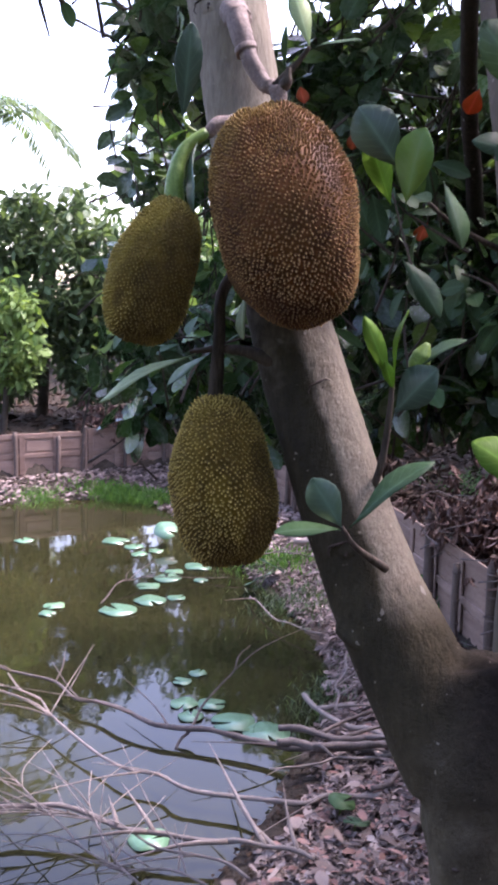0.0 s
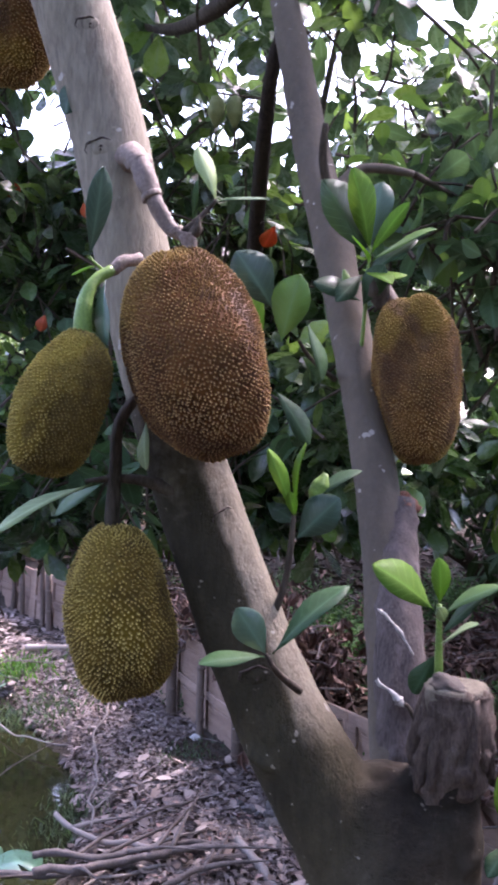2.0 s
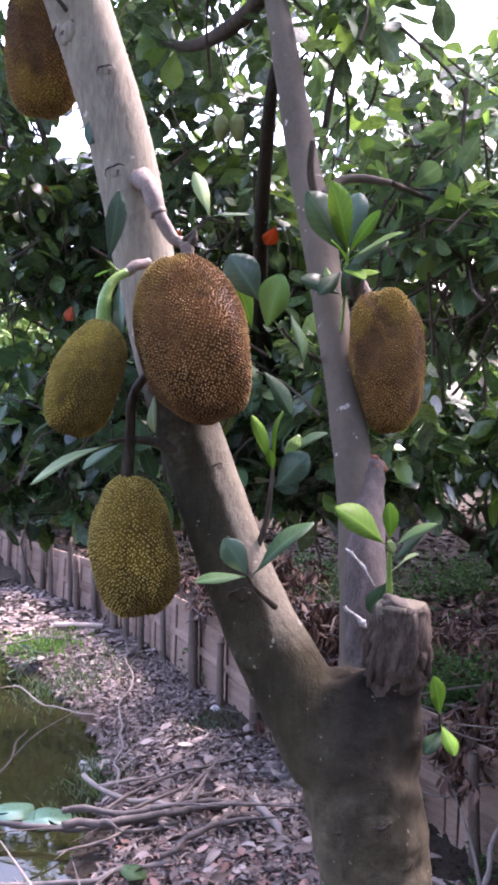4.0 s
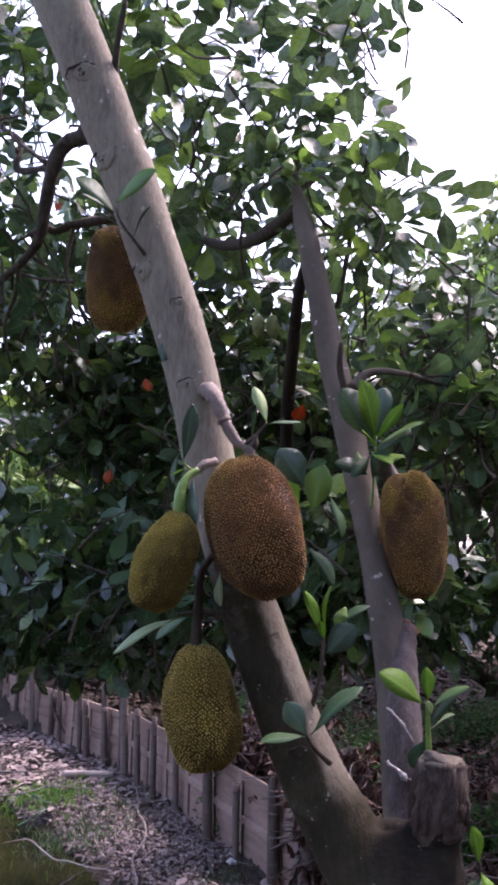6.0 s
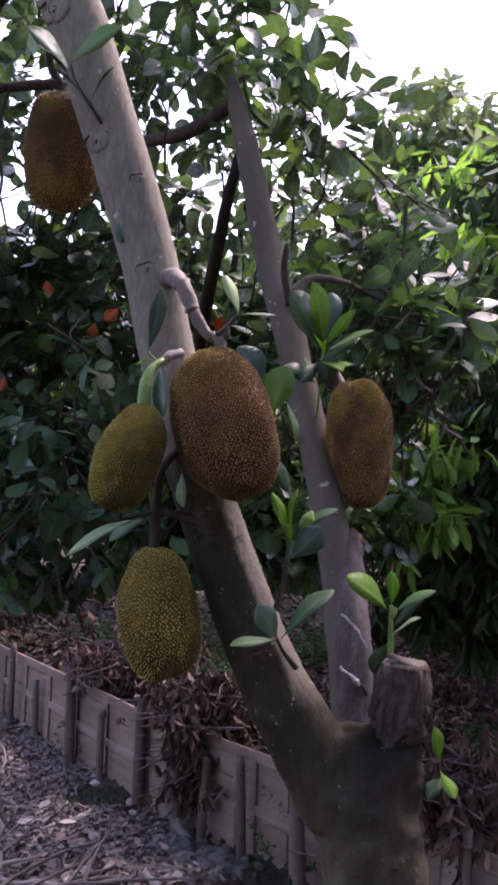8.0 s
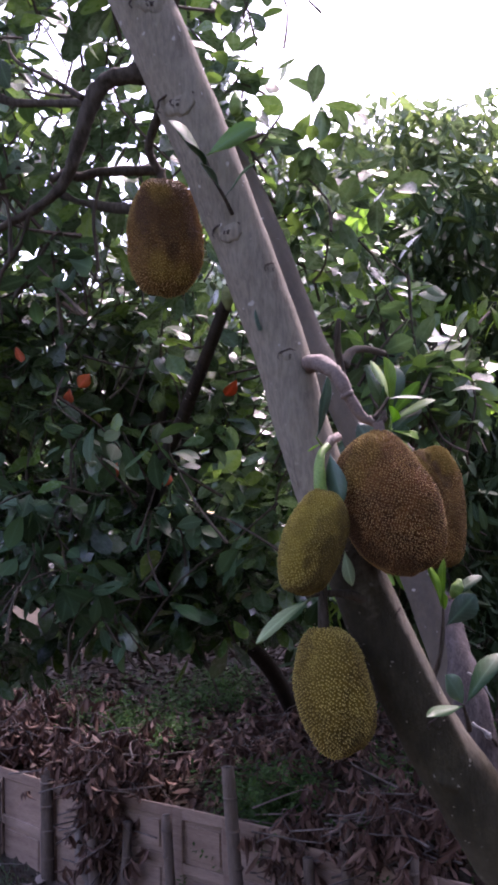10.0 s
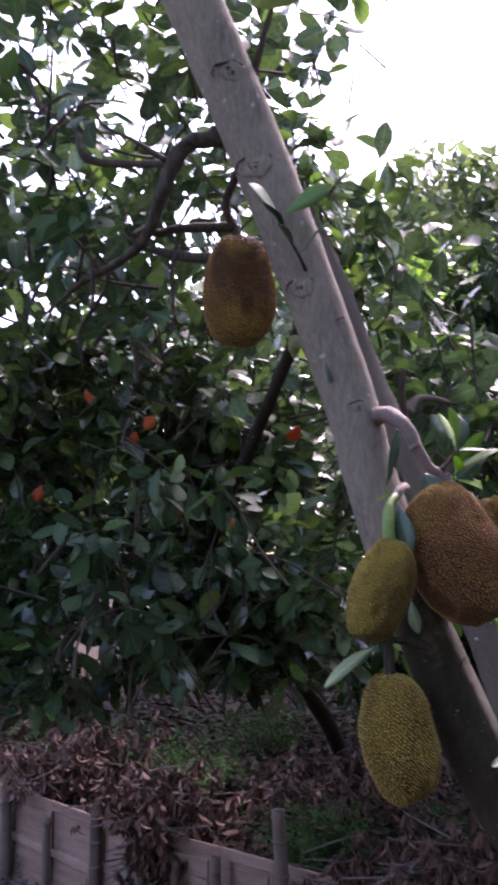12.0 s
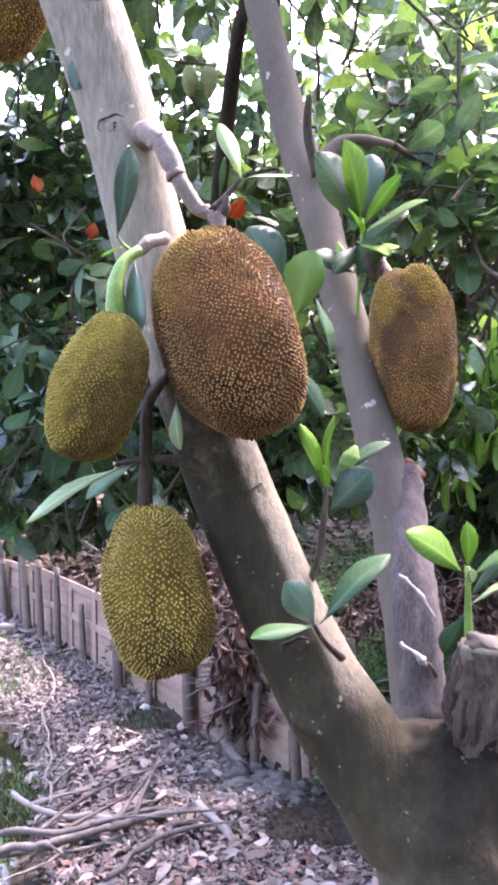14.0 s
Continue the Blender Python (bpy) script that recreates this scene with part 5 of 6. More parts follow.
tree((4.0, 8.6), [((3.6, 8.2, 3.0), (1.2, 1.1, 1.3), 520), ((4.0, 7.6, 4.9), (1.8, 1.3, 0.5), 420), ((4.8, 8.8, 3.6), (1.2, 1.2, 1.4), 320), ((3.0, 9.2, 4.2), (1.0, 1.0, 0.9), 240), ((2.4, 9.6, 2.6), (1.1, 0.8, 0.9), 260)], 0.2, M_MANGO, "dark mango tree shading the slope", 62, (5, 8), 0.3, 0.8, 0.12,
     bright=[((3.0, 7.6, 4.1), (0.7, 0.5, 0.4), 40), ((4.2, 7.9, 4.3), (0.7, 0.5, 0.4), 30)])
tree((4.4, 12.6), [((3.0, 12.6, 6.6), (1.4, 1.2, 1.9), 780), ((5.0, 12.2, 7.3), (1.6, 1.3, 1.8), 700), ((3.4, 13, 4.0), (1.4, 1.2, 1.6), 300), ((5.2, 12.4, 4.6), (1.7, 1.2, 1.7), 340)], 0.24, M_FARLEAF_HAZED, "tall leafy tree behind the slope", 63, (4, 6), 0.4,
     # sunlit part of the crown, painted with yellower leaves
     bright=[((2.6, 11.5, 6.0), (0.9, 0.5, 0.5), 90), ((3.7, 11.3, 6.6), (1.0, 0.5, 0.6), 80), ((5.2, 11.0, 6.6), (1.2, 0.6, 0.6), 90)], bright_mat=M_FARYELLOW_LIT)
tree((7.4, 12.2), [((7.0, 11.8, 7.4), (1.7, 1.4, 2.0), 520), ((8.2, 12.4, 4.4), (1.8, 1.4, 2.0), 360)], 0.24, M_FARLEAF_HAZED, "tall leafy tree behind the slope", 64, (4, 6), 0.4)
tree((6.8, 17.2), [((4.2, 17.0, 7.4), (1.8, 1.2, 2.3), 520), ((7.0, 17.0, 8.3), (2.0, 1.2, 2.4), 560), ((9.8, 17.2, 8.8), (2.0, 1.2, 2.5), 520)], 0.3, M_FARLEAF_HAZED, "tall leafy tree far behind the slope", 73, (4, 6), 0.4, trunk_r=0.2)
tree((1.2, 14.5), [((1.0, 14.2, 4.2), (1.8, 1.3, 2.0), 420), ((-0.6, 14.8, 3.8), (1.6, 1.2, 1.9), 360), ((1.7, 13.7, 6.0), (1.6, 1.1, 1.4), 430)], 0.26, M_FARLEAF_HAZED, "shaded tree at the back of the slope", 65, (4, 6), 0.4)
tree((-2.6, 15.2), [((-2.4, 15.0, 3.6), (1.6, 1.3, 1.8), 380), ((-3.9, 15.6, 3.4), (1.4, 1.2, 1.5), 300)], 0.26, M_FARLEAF_HAZED, "shaded tree at the back of the slope", 66, (4, 6), 0.4)
tree((-4.7, 15.2), [((-4.7, 14.8, 3.5), (1.6, 0.9, 1.4), 380), ((-6.3, 15.8, 3.4), (1.3, 0.9, 1.3), 260), ((-3.4, 15.0, 3.9), (1.1, 0.8, 1.3), 200)], 0.25, M_FARBRIGHT, "yellow-green leafy tree beyond the pond", 72, (5, 7), 0.36, 0.7)
tree((-6.6, 17.4), [((-6.2, 17.2, 3.4), (1.6, 1.2, 1.6), 360), ((-7.8, 17.0, 3.6), (1.5, 1.2, 1.5), 330)], 0.26, M_FARDARK, "dark tree beyond the pond", 67, (4, 6), 0.4)
tree((-9.9, 14.8), [((-9.4, 14.6, 3.5), (1.6, 1.2, 1.6), 640), ((-11, 14.2, 3.6), (1.6, 1.3, 1.5), 330), ((-8.4, 15.2, 3.3), (1.0, 0.9, 1.2), 200)], 0.26, M_FARDARK, "dark tree beyond the pond", 68, (4, 6), 0.4)
tree((-9.1, 12.7), [((-9.1, 12.6, 2.3), (0.85, 0.7, 1.0), 260)], 0.22, M_FARBRIGHT, "bright green bush on the far bank", 69, (5, 7), 0.4, 0.5, 0.06)
for k, (x, y, r) in enumerate([(-8.4, 14.6, 1.0), (-7.0, 16.3, 1.0), (-5.8, 16.6, 1.0), (-4.4, 16.2, 0.9), (-10.0, 13.6, 0.9), (-3.2, 14.6, 0.9)]):
    tree((x, y), [((x, y, 1.75), (r, 0.8, 0.75), 250), ((x + 0.3, y + 0.2, 2.5), (r * 0.9, 0.7, 0.6), 180)], 0.2, M_FARDARK, "dense dark bush behind the far boards", 90 + k, (5, 7), 0.4, 0.6, 0.05, "bush")
tree((9.5, 8.6), [((9, 8.6, 4), (2, 1.6, 2.6), 420)], 0.26, M_FARLEAF_HAZED, "leafy tree at the edge of the slope", 70, (4, 6), 0.4)

# unseen trees added behind the camera to keep low light off the stems
for k, (x, y) in enumerate([(3.2, -3.4), (0.4, -4.4), (-2.4, -4.6), (5.2, -0.6), (6.0, 2.2), (-6.5, -7.0), (6.5, -6.0), (8.0, 4.6)]):
    tree((x, y), [((x, y, 1.6), (1.5, 1.1, 1.2), 240), ((x, y, 3.3), (1.7, 1.4, 1.3), 320), ((x + 0.4, y - 0.3, 5.0), (1.5, 1.4, 1.2), 200)], 0.3, M_FARLEAF_HAZED, "leafy tree added unseen behind the pond bank to block light", 80 + k, (4, 6), 0.45)

# far woods that close the place; the unseen rear half also blocks low light
rng_w = np.random.RandomState(8)
belt = []
for a in np.linspace(-180, 180, 110)[:-1]:
    r = 23 + rng_w.uniform(-2, 3)
    belt.append(((r * math.sin(radians(a)), 2 + r * math.cos(radians(a)), 2.6 + rng_w.uniform(0, 0.8)), (1.8, 1.4, 2.6 + rng_w.uniform(0, 1.0)), 55))
woods = leaf_cloud("far_woods", rosettes(in_blobs(belt, rng_w), (4, 5), 0.55, rng_w), M_FARLEAF_HAZED, None, 2, 0.5)
tagged(woods, "distant dark woods closing the view", "woods", kind="stuff")

# palm beyond the pond
PALM = group_empty("palm_tree", (-10.5, 13.3, 0.9), "palm tree with drooping feathery fronds beyond the pond", "palm tree")
tube("trunk", [(-10.5, 13.3, 0.6), (-10.4, 13.3, 3), (-10.3, 13.2, 5.75)], [0.13, 0.1, 0.09], M_POST, PALM, 10, 0.1, 71)
for k in range(11):
    a = k * 0.571 + 0.2
    L = 1.9
    mid = [Vector((-10.3, 13.2, 5.75)) + Vector((math.cos(a), math.sin(a), 0)) * (L * s) + Vector((0, 0, 0.7 * math.sin(s * 2.3) - 0.9 * s * s)) for s in (0, 0.25, 0.5, 0.75, 1.0)]
    frond = tube("frond", mid, [0.02, 0.015, 0.012, 0.008, 0.004], M_STALK, PALM, 6, 0, 72, 4)
    path, _ = smooth_path(mid, [1] * 5, 8)
    items = []
    for i, c in enumerate(path[4:]):
        side = Vector((-math.sin(a), math.cos(a), 0))
        for s in (-1, 1):
            d = side * s + Vector((math.cos(a), math.sin(a), 0)) * 0.5 + Vector((0, 0, -0.5))
            items.append((np.array(c), np.array(d), np.array((0, 0, 1.0)), 0.42))
    lf = leaf_cloud("leaflets", items, M_FARDARK, None, 2, 0.15)
    tagged(lf, kind="stuff")
    child(lf, PALM)


# ---- timber fence of old doors and posts ----
def box(name, a, b, z0, z1, thick, mat, parent, tilt=0.0, out=0.0, bevel=0.004):
    """A board from a to b on the plan, between two heights; out: set towards the pond."""
    a, b = Vector((*a, 0)), Vector((*b, 0))
    d = (b - a).normalized()
    n = Vector((d.y, -d.x, 0))
    if n.y > 0:
        n = -n
    bm = bmesh.new()
    vs = []
    for p in (a, b):
        for z in (z0, z1):
            for o in (0, thick):
                vs.append(bm.verts.new(p + n * (o + out + tilt * (z - z0)) + Vector((0, 0, z))))
    for q in ((0, 1, 3, 2), (4, 6, 7, 5), (0, 4, 5, 1), (2, 3, 7, 6), (0, 2, 6, 4), (1, 5, 7, 3)):
        bm.faces.new([vs[i] for i in q])
    bmesh.ops.recalc_face_normals(bm, faces=bm.faces)
    bmesh.ops.bevel(bm, geom=bm.edges[:], offset=bevel, segments=1, affect='EDGES')
    me = bpy.data.meshes.new(name)
    bm.to_mesh(me)
    bm.free()
    me.materials.append(mat)
    return child(new(name, me), parent)


def door_panel(a, b, height, seed, z=0.0):
    """An old panelled door lying on its side: rails, stiles and recessed panels."""
    rng = random.Random(seed)
    e = group_empty("old_door", (*a, z), "weathered pinkish panelled door laid on its side as retaining board", "door", "boards of the retaining fence")
    A, B = Vector(a), Vector(b)
    L = (B - A).length
    tl = rng.uniform(-0.05, 0.02)
    z0, z1 = z - 0.06, z + height
    P = lambda s: tuple(A + (B - A) * s)
    t = 0.09 / L
    box("panel", P(0.01), P(0.99), z0 + 0.02, z1 - 0.02, 0.008, M_BOARD, e, tl)
    mid = z0 + (z1 - z0) * rng.uniform(0.46, 0.56)
    rows = ((z0, z0 + 0.08), (mid - 0.035, mid + 0.035), (z1 - 0.08, z1))
    for s0, s1 in rows:
        box("rail", P(0), P(1), s0, s1, 0.02, M_BOARD, e, tl, 0.009 + tl * (s0 - z0), 0.004)
    k = max(2, round(L / 0.6))
    edges = []
    for i in range(k + 1):
        c = min(max(i / k - t / 2, 0.002), 1 - t - 0.002)
        edges.append((c, c + t))
        box("stile", P(c), P(c + t), z0 + 0.004, z1 - 0.004, 0.02, M_BOARD, e, tl, 0.0115, 0.004)
    g = 0.03 / L
    for (_, s0), (s1, _) in zip(edges, edges[1:]):
        for (_, lo), (hi, _) in zip(rows, rows[1:]):
            if rng.random() < 0.9:
                box("raised_field", P(s0 + g), P(s1 - g), lo + 0.03, hi - 0.03, 0.012, M_BOARD, e, tl, 0.009 + tl * (lo + 0.03 - z0), 0.007)
    return e


def post(x, y, top, r, lean=(0, 0), label="weathered grey-brown bamboo pole driven in as a fence post", seed=0, base=None):
    """A jointed bamboo pole with a hollow cut end."""
    rng = random.Random(seed + 17)
    z0 = float(ground_z(x, y)) - 0.3 if base is None else base
    e = group_empty("fence_post", (x, y, 0), label, "post", "posts of the retaining fence")
    foot, head = Vector((x, y, z0)), Vector((x + lean[0], y + lean[1], top))
    tube("pole", [foot, foot.lerp(head, 0.5) + Vector((rng.uniform(-0.01, 0.01), 0, 0)), head], [r, r * 1.0, r * 0.92], M_POST, e, 12, 0.1, seed, 6, freq=14)
    f = rng.uniform(0.22, 0.34)
    while f < 0.97:
        c = foot.lerp(head, f)
        tube("node", [c - Vector((0, 0, 0.009)), c, c + Vector((0, 0, 0.009))], [r * 1.0, r * 1.13, r * 1.0], M_POST, e, 12, 0.12, seed, 2, freq=30)
        f += rng.uniform(0.17, 0.26) / (head - foot).length
    tube("cut_end", [head - Vector((0, 0, 0.004)), head + Vector((0, 0, 0.003))], [r * 0.8, r * 0.72], M_STUMPTOP, e, 12)
    return e


LINE = [Vector(p) for p in FENCE]


def fence_run():
    seed = 100
    for i in range(len(LINE) - 1):
        a, b = LINE[i], LINE[i + 1]
        L = (b - a).length
        k = max(1, round(L / 1.9))
        for j in range(k):
            p, q = a + (b - a) * (j / k), a + (b - a) * ((j + 1) / k)
            seed += 1
            rng = random.Random(seed)
            door_panel(tuple(p), tuple(q), 0.70 + rng.uniform(-0.05, 0.05), seed)
            n = Vector(((b - a).y, -(b - a).x)).normalized()
            if n.y > 0:
                n = -n
            if i in (2, 3, 4, 5):
                continue
            for s in (0.05, 0.38, 0.7):
                c = p + (q - p) * (s + rng.uniform(-0.08, 0.08)) + n * 0.075
                post(c.x, c.y, rng.uniform(0.55, 0.95), rng.uniform(0.028, 0.042), (rng.uniform(-0.05, 0.05), rng.uniform(-0.04, 0.04)), seed=seed)


fence_run()
for x, y, top, r, lean in [(-3.05, 11.4, 0.72, 0.04, (-0.03, 0)), (-2.72, 11.1, 0.7, 0.032, (-0.03, 0)), (-2.3, 10.5, 1.15, 0.045, (-0.06, 0)), (-2.08, 10.22, 0.85, 0.035, (-0.04, 0)), (-1.82, 9.85, 0.84, 0.034, (-0.02, 0)),
                           (-1.5, 9.4, 0.57, 0.034, (-0.01, 0)), (-1.03, 8.68, 0.94, 0.047, (-0.03, 0)), (-0.69, 8.14, 0.65, 0.033, (-0.02, 0)), (-0.32, 7.6, 0.84, 0.05, (-0.02, 0)), (0.0, 7.13, 0.7, 0.042, (-0.05, 0)),
                           (0.46, 6.62, 0.72, 0.035, (-0.05, 0)), (0.82, 6.12, 1.12, 0.044, (-0.09, 0.03)), (1.17, 5.75, 0.66, 0.034, (-0.05, 0)), (0.17, 6.95, 0.6, 0.034, (0.02, 0))]:
    post(x, y, top, r, lean, seed=int(abs(x) * 90))


# ---- leaf litter, brush and weeds ----
def scatter(name, n, region, mat, length, rng, lift=0.02, label="", category="leaf litter", steps=3, tilt=0.3, width=0.5, curl=0.35):
    items, tries = [], 0
    while len(items) < n and tries < 60:
        tries += 1
        x = rng.uniform(region[0], region[1], n * 2)
        y = rng.uniform(region[2], region[3], n * 2)
        ok = region[4](x, y)
        x, y = x[ok], y[ok]
        g = ground_z(x, y)
        for a, b, c in zip(x, y, g):
            ph = rng.uniform(0, 6.28)
            items.append(((a, b, c + rng.uniform(0.004, lift)), (math.cos(ph), math.sin(ph), rng.normal(0, 0.18)), (rng.normal(0, tilt), rng.normal(0, tilt), 1.0), length * rng.uniform(0.55, 1.3)))
            if len(items) >= n:
                break
    ob = leaf_cloud(name, items, mat, None, steps, width, curl, curl * 0.9)
    return tagged(ob, label, category, kind="stuff")


def on_bank(x, y):
    df, inf = poly_dist(x, y, INSIDE)
    ds, ins = poly_dist(x, y, SHORE)
    return inf & ~ins & (ds > 0.02) & (df > 0.06)


def on_slope(x, y):
    df, inf = poly_dist(x, y, INSIDE)
    return ~inf & (df > 0.15)


def littered(x, y):
    """The bank, less bare patches at the fence foot and the water's edge."""
    df, inf = poly_dist(x, y, INSIDE)
    ds, ins = poly_dist(x, y, SHORE)
    bare = np.array([noise.noise(Vector((a * 1.1, b * 1.1, 3.0))) + 0.5 * noise.noise(Vector((a * 4, b * 4, 1.0))) for a, b in zip(x, y)])
    edge = np.clip(1 - df / 0.55, 0, 1) * 0.55 + np.clip(1 - ds / 0.45, 0, 1) * 0.6
    return on_bank(x, y) & (bare < 0.42 - edge)


def round_tree(x, y):
    """The littered ground about the tree, thinning out raggedly behind and beside it."""
    wave = np.array([noise.noise(Vector((a * 0.9, b * 0.9, 8.0))) + 0.4 * noise.noise(Vector((a * 5, b * 5, 2.0))) for a, b in zip(x, y)])
    return littered(x, y) & (y > -1.1 + 1.3 * wave) & (x < 3.0 + 1.2 * wave + 0.1 * y)


rng_l = np.random.RandomState(11)
scatter("leaf_litter", 34000, (-3.2, 2.0, 4.4, 10.8, littered), M_LITTER, 0.06, rng_l, 0.045, "carpet of pale grey-brown fallen leaves on the bank", steps=3, tilt=0.7, width=0.33, curl=0.8)
scatter("leaf_litter", 12000, (-3.2, 2.6, 3.4, 10.5, on_bank), M_BROWNLEAF, 0.035, rng_l, 0.02, "crumbled brown leaf bits on the damp soil", steps=3, tilt=0.5, width=0.6)
scatter("leaf_litter", 7000, (-1.8, 4.2, -2.4, 3.6, round_tree), M_LITTER, 0.08, rng_l, 0.04, "fallen leaves scattered round the foot of the tree", steps=4, tilt=0.38, width=0.42)
scatter("leaf_litter", 1000, (-0.9, 1.4, 3.6, 5.6, littered), M_REDFRESH, 0.09, rng_l, 0.05, "reddish freshly fallen leaves lying on the grey litter", steps=4, tilt=0.35, width=0.5)
scatter("leaf_litter", 900, (-1.6, 2.2, 3.6, 7.0, littered), M_REDFRESH, 0.085, rng_l, 0.04, "reddish freshly fallen leaves lying on the grey litter", steps=4, tilt=0.3, width=0.45)
scatter("leaf_litter", 1300, (-2.2, 1.6, 3.9, 7.6, littered), M_LITTER_BIG, 0.115, rng_l, 0.05, "large dry tan and pinkish leaves on top of the litter", steps=5, tilt=0.35, width=0.5, curl=0.5)
scatter("leaf_litter", 4500, (-8.5, -1.5, 9.5, 15.5, on_bank), M_LITTER, 0.11, rng_l, 0.04, "fallen leaves on the far bank")
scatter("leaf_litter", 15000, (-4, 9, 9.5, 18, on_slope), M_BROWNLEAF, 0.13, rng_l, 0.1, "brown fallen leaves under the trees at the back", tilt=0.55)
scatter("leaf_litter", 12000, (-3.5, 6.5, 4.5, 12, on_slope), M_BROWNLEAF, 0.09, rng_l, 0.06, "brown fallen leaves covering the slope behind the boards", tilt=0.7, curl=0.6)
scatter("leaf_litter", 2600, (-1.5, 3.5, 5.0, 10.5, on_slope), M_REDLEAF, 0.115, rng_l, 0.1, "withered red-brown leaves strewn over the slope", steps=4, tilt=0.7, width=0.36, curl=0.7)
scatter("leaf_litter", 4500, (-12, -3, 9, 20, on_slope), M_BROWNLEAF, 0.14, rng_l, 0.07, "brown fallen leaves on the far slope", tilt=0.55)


def brush_pile(centre, size, n, seed, label, droop=1.0, mat=None):
    """A heap of cut twigs with dry hanging leaves."""
    rng = np.random.RandomState(seed)
    g = float(ground_z(centre[0], centre[1]))
    e = group_empty("brush_pile", (centre[0], centre[1], g), label, "brush pile")
    items, V, Fc = [], [], []
    for k in range(n // 6):
        p = np.array(centre) + rng.normal(0, 0.42, 3) * np.array(size)
        p[2] = max(p[2], float(ground_z(p[0], p[1])) + 0.06)
        d = rng.normal(0, 1, 3) + np.array([0, -0.5, 0])
        d[2] = abs(d[2]) * 0.3
        d /= np.linalg.norm(d)
        tip = p + d * 0.15
        if k % 3 == 0:
            v, f = tube_data([p - d * 0.32, p + rng.normal(0, 0.04, 3), tip], [0.007, 0.005, 0.003], 5, 0, 0, 3)
            o = len(V)
            V += v
            Fc += [tuple(i + o for i in qd) for qd in f]
        turn = rng.uniform(0, 6.28)
        for j in range(8):
            a = turn + j * 2.4
            dd = np.array([math.cos(a), math.sin(a), 0]) * rng.uniform(0.25, 1.0) + np.array([0, 0, -droop * rng.uniform(0.3, 1.1)])
            items.append((tip - d * 0.012 * j, dd, rng.normal(0, 0.7, 3) + np.array([0, -0.4, 0.6]), 0.1 * rng.uniform(0.55, 1.3)))
    lf = leaf_cloud("dry_leaves", items, mat or M_BROWNLEAF, e, 5, 0.3, 0.9, 0.6)
    tagged(lf, kind="stuff")
    child(tagged(mesh_object("brushwood", V, Fc, M_LOG), kind="stuff"), e)
    return e


brush_pile((0.14, 7.22, 0.6), (0.3, 0.24, 0.5), 1700, 1, "heap of cut branches with drooping red-brown dry leaves over the fence", 1.6, M_REDLEAF)
brush_pile((0.1, 7.75, 0.9), (0.6, 0.5, 0.3), 800, 2, "heap of cut branches with dry brown leaves", 1.2, M_REDLEAF)
brush_pile((-0.6, 8.6, 0.85), (0.5, 0.35, 0.25), 700, 3, "heap of thin dry twigs and brown leaves", 1.2, M_REDLEAF)
brush_pile((1.15, 6.05, 0.62), (0.2, 0.18, 0.36), 600, 4, "dry brown leaves hanging over the fence boards", 1.6, M_REDLEAF)
brush_pile((1.7, 5.6, 0.8), (0.5, 0.4, 0.35), 1500, 5, "heap of dry branches and brown leaves behind the tree", 1.4, M_REDLEAF)
brush_pile((-0.3, 9.0, 1.0), (0.9, 0.7, 0.3), 1000, 6, "heap of dry brown leaves on the slope", 1.2, M_REDLEAF)
brush_pile((1.35, 7.5, 0.85), (0.7, 0.6, 0.16), 1000, 9, "withered red-brown leaves heaped on the slope", 0.7, M_REDLEAF)
brush_pile((2.0, 8.3, 0.9), (0.8, 0.6, 0.16), 800, 10, "withered red-brown leaves heaped on the slope", 0.7, M_REDLEAF)
brush_pile((-2.0, 10.9, 1.0), (0.7, 0.5, 0.3), 240, 7, "dry brown leaves behind the boards")
brush_pile((-7.7, 13.9, 0.85), (0.9, 0.5, 0.4), 700, 8, "reddish dry leaves heaped over the far boards", 1.2, M_REDLEAF)
brush_pile((-6.6, 15.2, 0.85), (0.9, 0.5, 0.4), 500, 11, "reddish dry leaves heaped over the far boards", 1.2, M_REDLEAF)


def tuft_field(name, centre, size, n, height, mat, seed, label, curve=0.5, width=0.12):
    rng = np.random.RandomState(seed)
    items = []
    for k in range(n):
        q = rng.normal(0, 0.45, 2) * np.array(size)
        x, y = centre[0] + q[0], centre[1] + q[1]
        g = float(ground_z(x, y))
        d = np.array([rng.normal(0, 0.45), rng.normal(0, 0.45), 1.0])
        items.append(((x, y, max(g, WATER_Z) - 0.01), d, (rng.normal(0, 1), rng.normal(0, 1), 0.2), height * rng.uniform(0.5, 1.3)))
    ob = leaf_cloud(name, items, mat, None, 3, width, 0.1, curve)
    return tagged(ob, label, "grass", kind="stuff")


def fern_patch(centre, size, n, seed, label):
    """Low feathery weeds: stems with small leaflets."""
    rng = np.random.RandomState(seed)
    items = []
    for k in range(n):
        q = rng.normal(0, 0.42, 2) * np.array(size)
        x, y = centre[0] + q[0], centre[1] + q[1]
        g = float(ground_z(x, y))
        d = np.array([rng.normal(0, 0.5), rng.normal(0, 0.5), 1.0])
        h = rng.uniform(0.15, 0.38) * centre[2]
        for s in np.linspace(0.15, 1, 12):
            c = np.array([x, y, g]) + d * h * s + np.array([0, 0, -0.15 * h * s * s])
            for sd in (-1, 1):
                dd = np.cross(d, rng.normal(0, 1, 3)) * sd + d * 0.5
                items.append((c, dd, rng.normal(0, 0.4, 3) + np.array([0, 0, 1]), rng.uniform(0.03, 0.06)))
    ob = leaf_cloud("weeds", items, M_WEED, None, 2, 0.4)
    return tagged(ob, label, "weeds", kind="stuff")


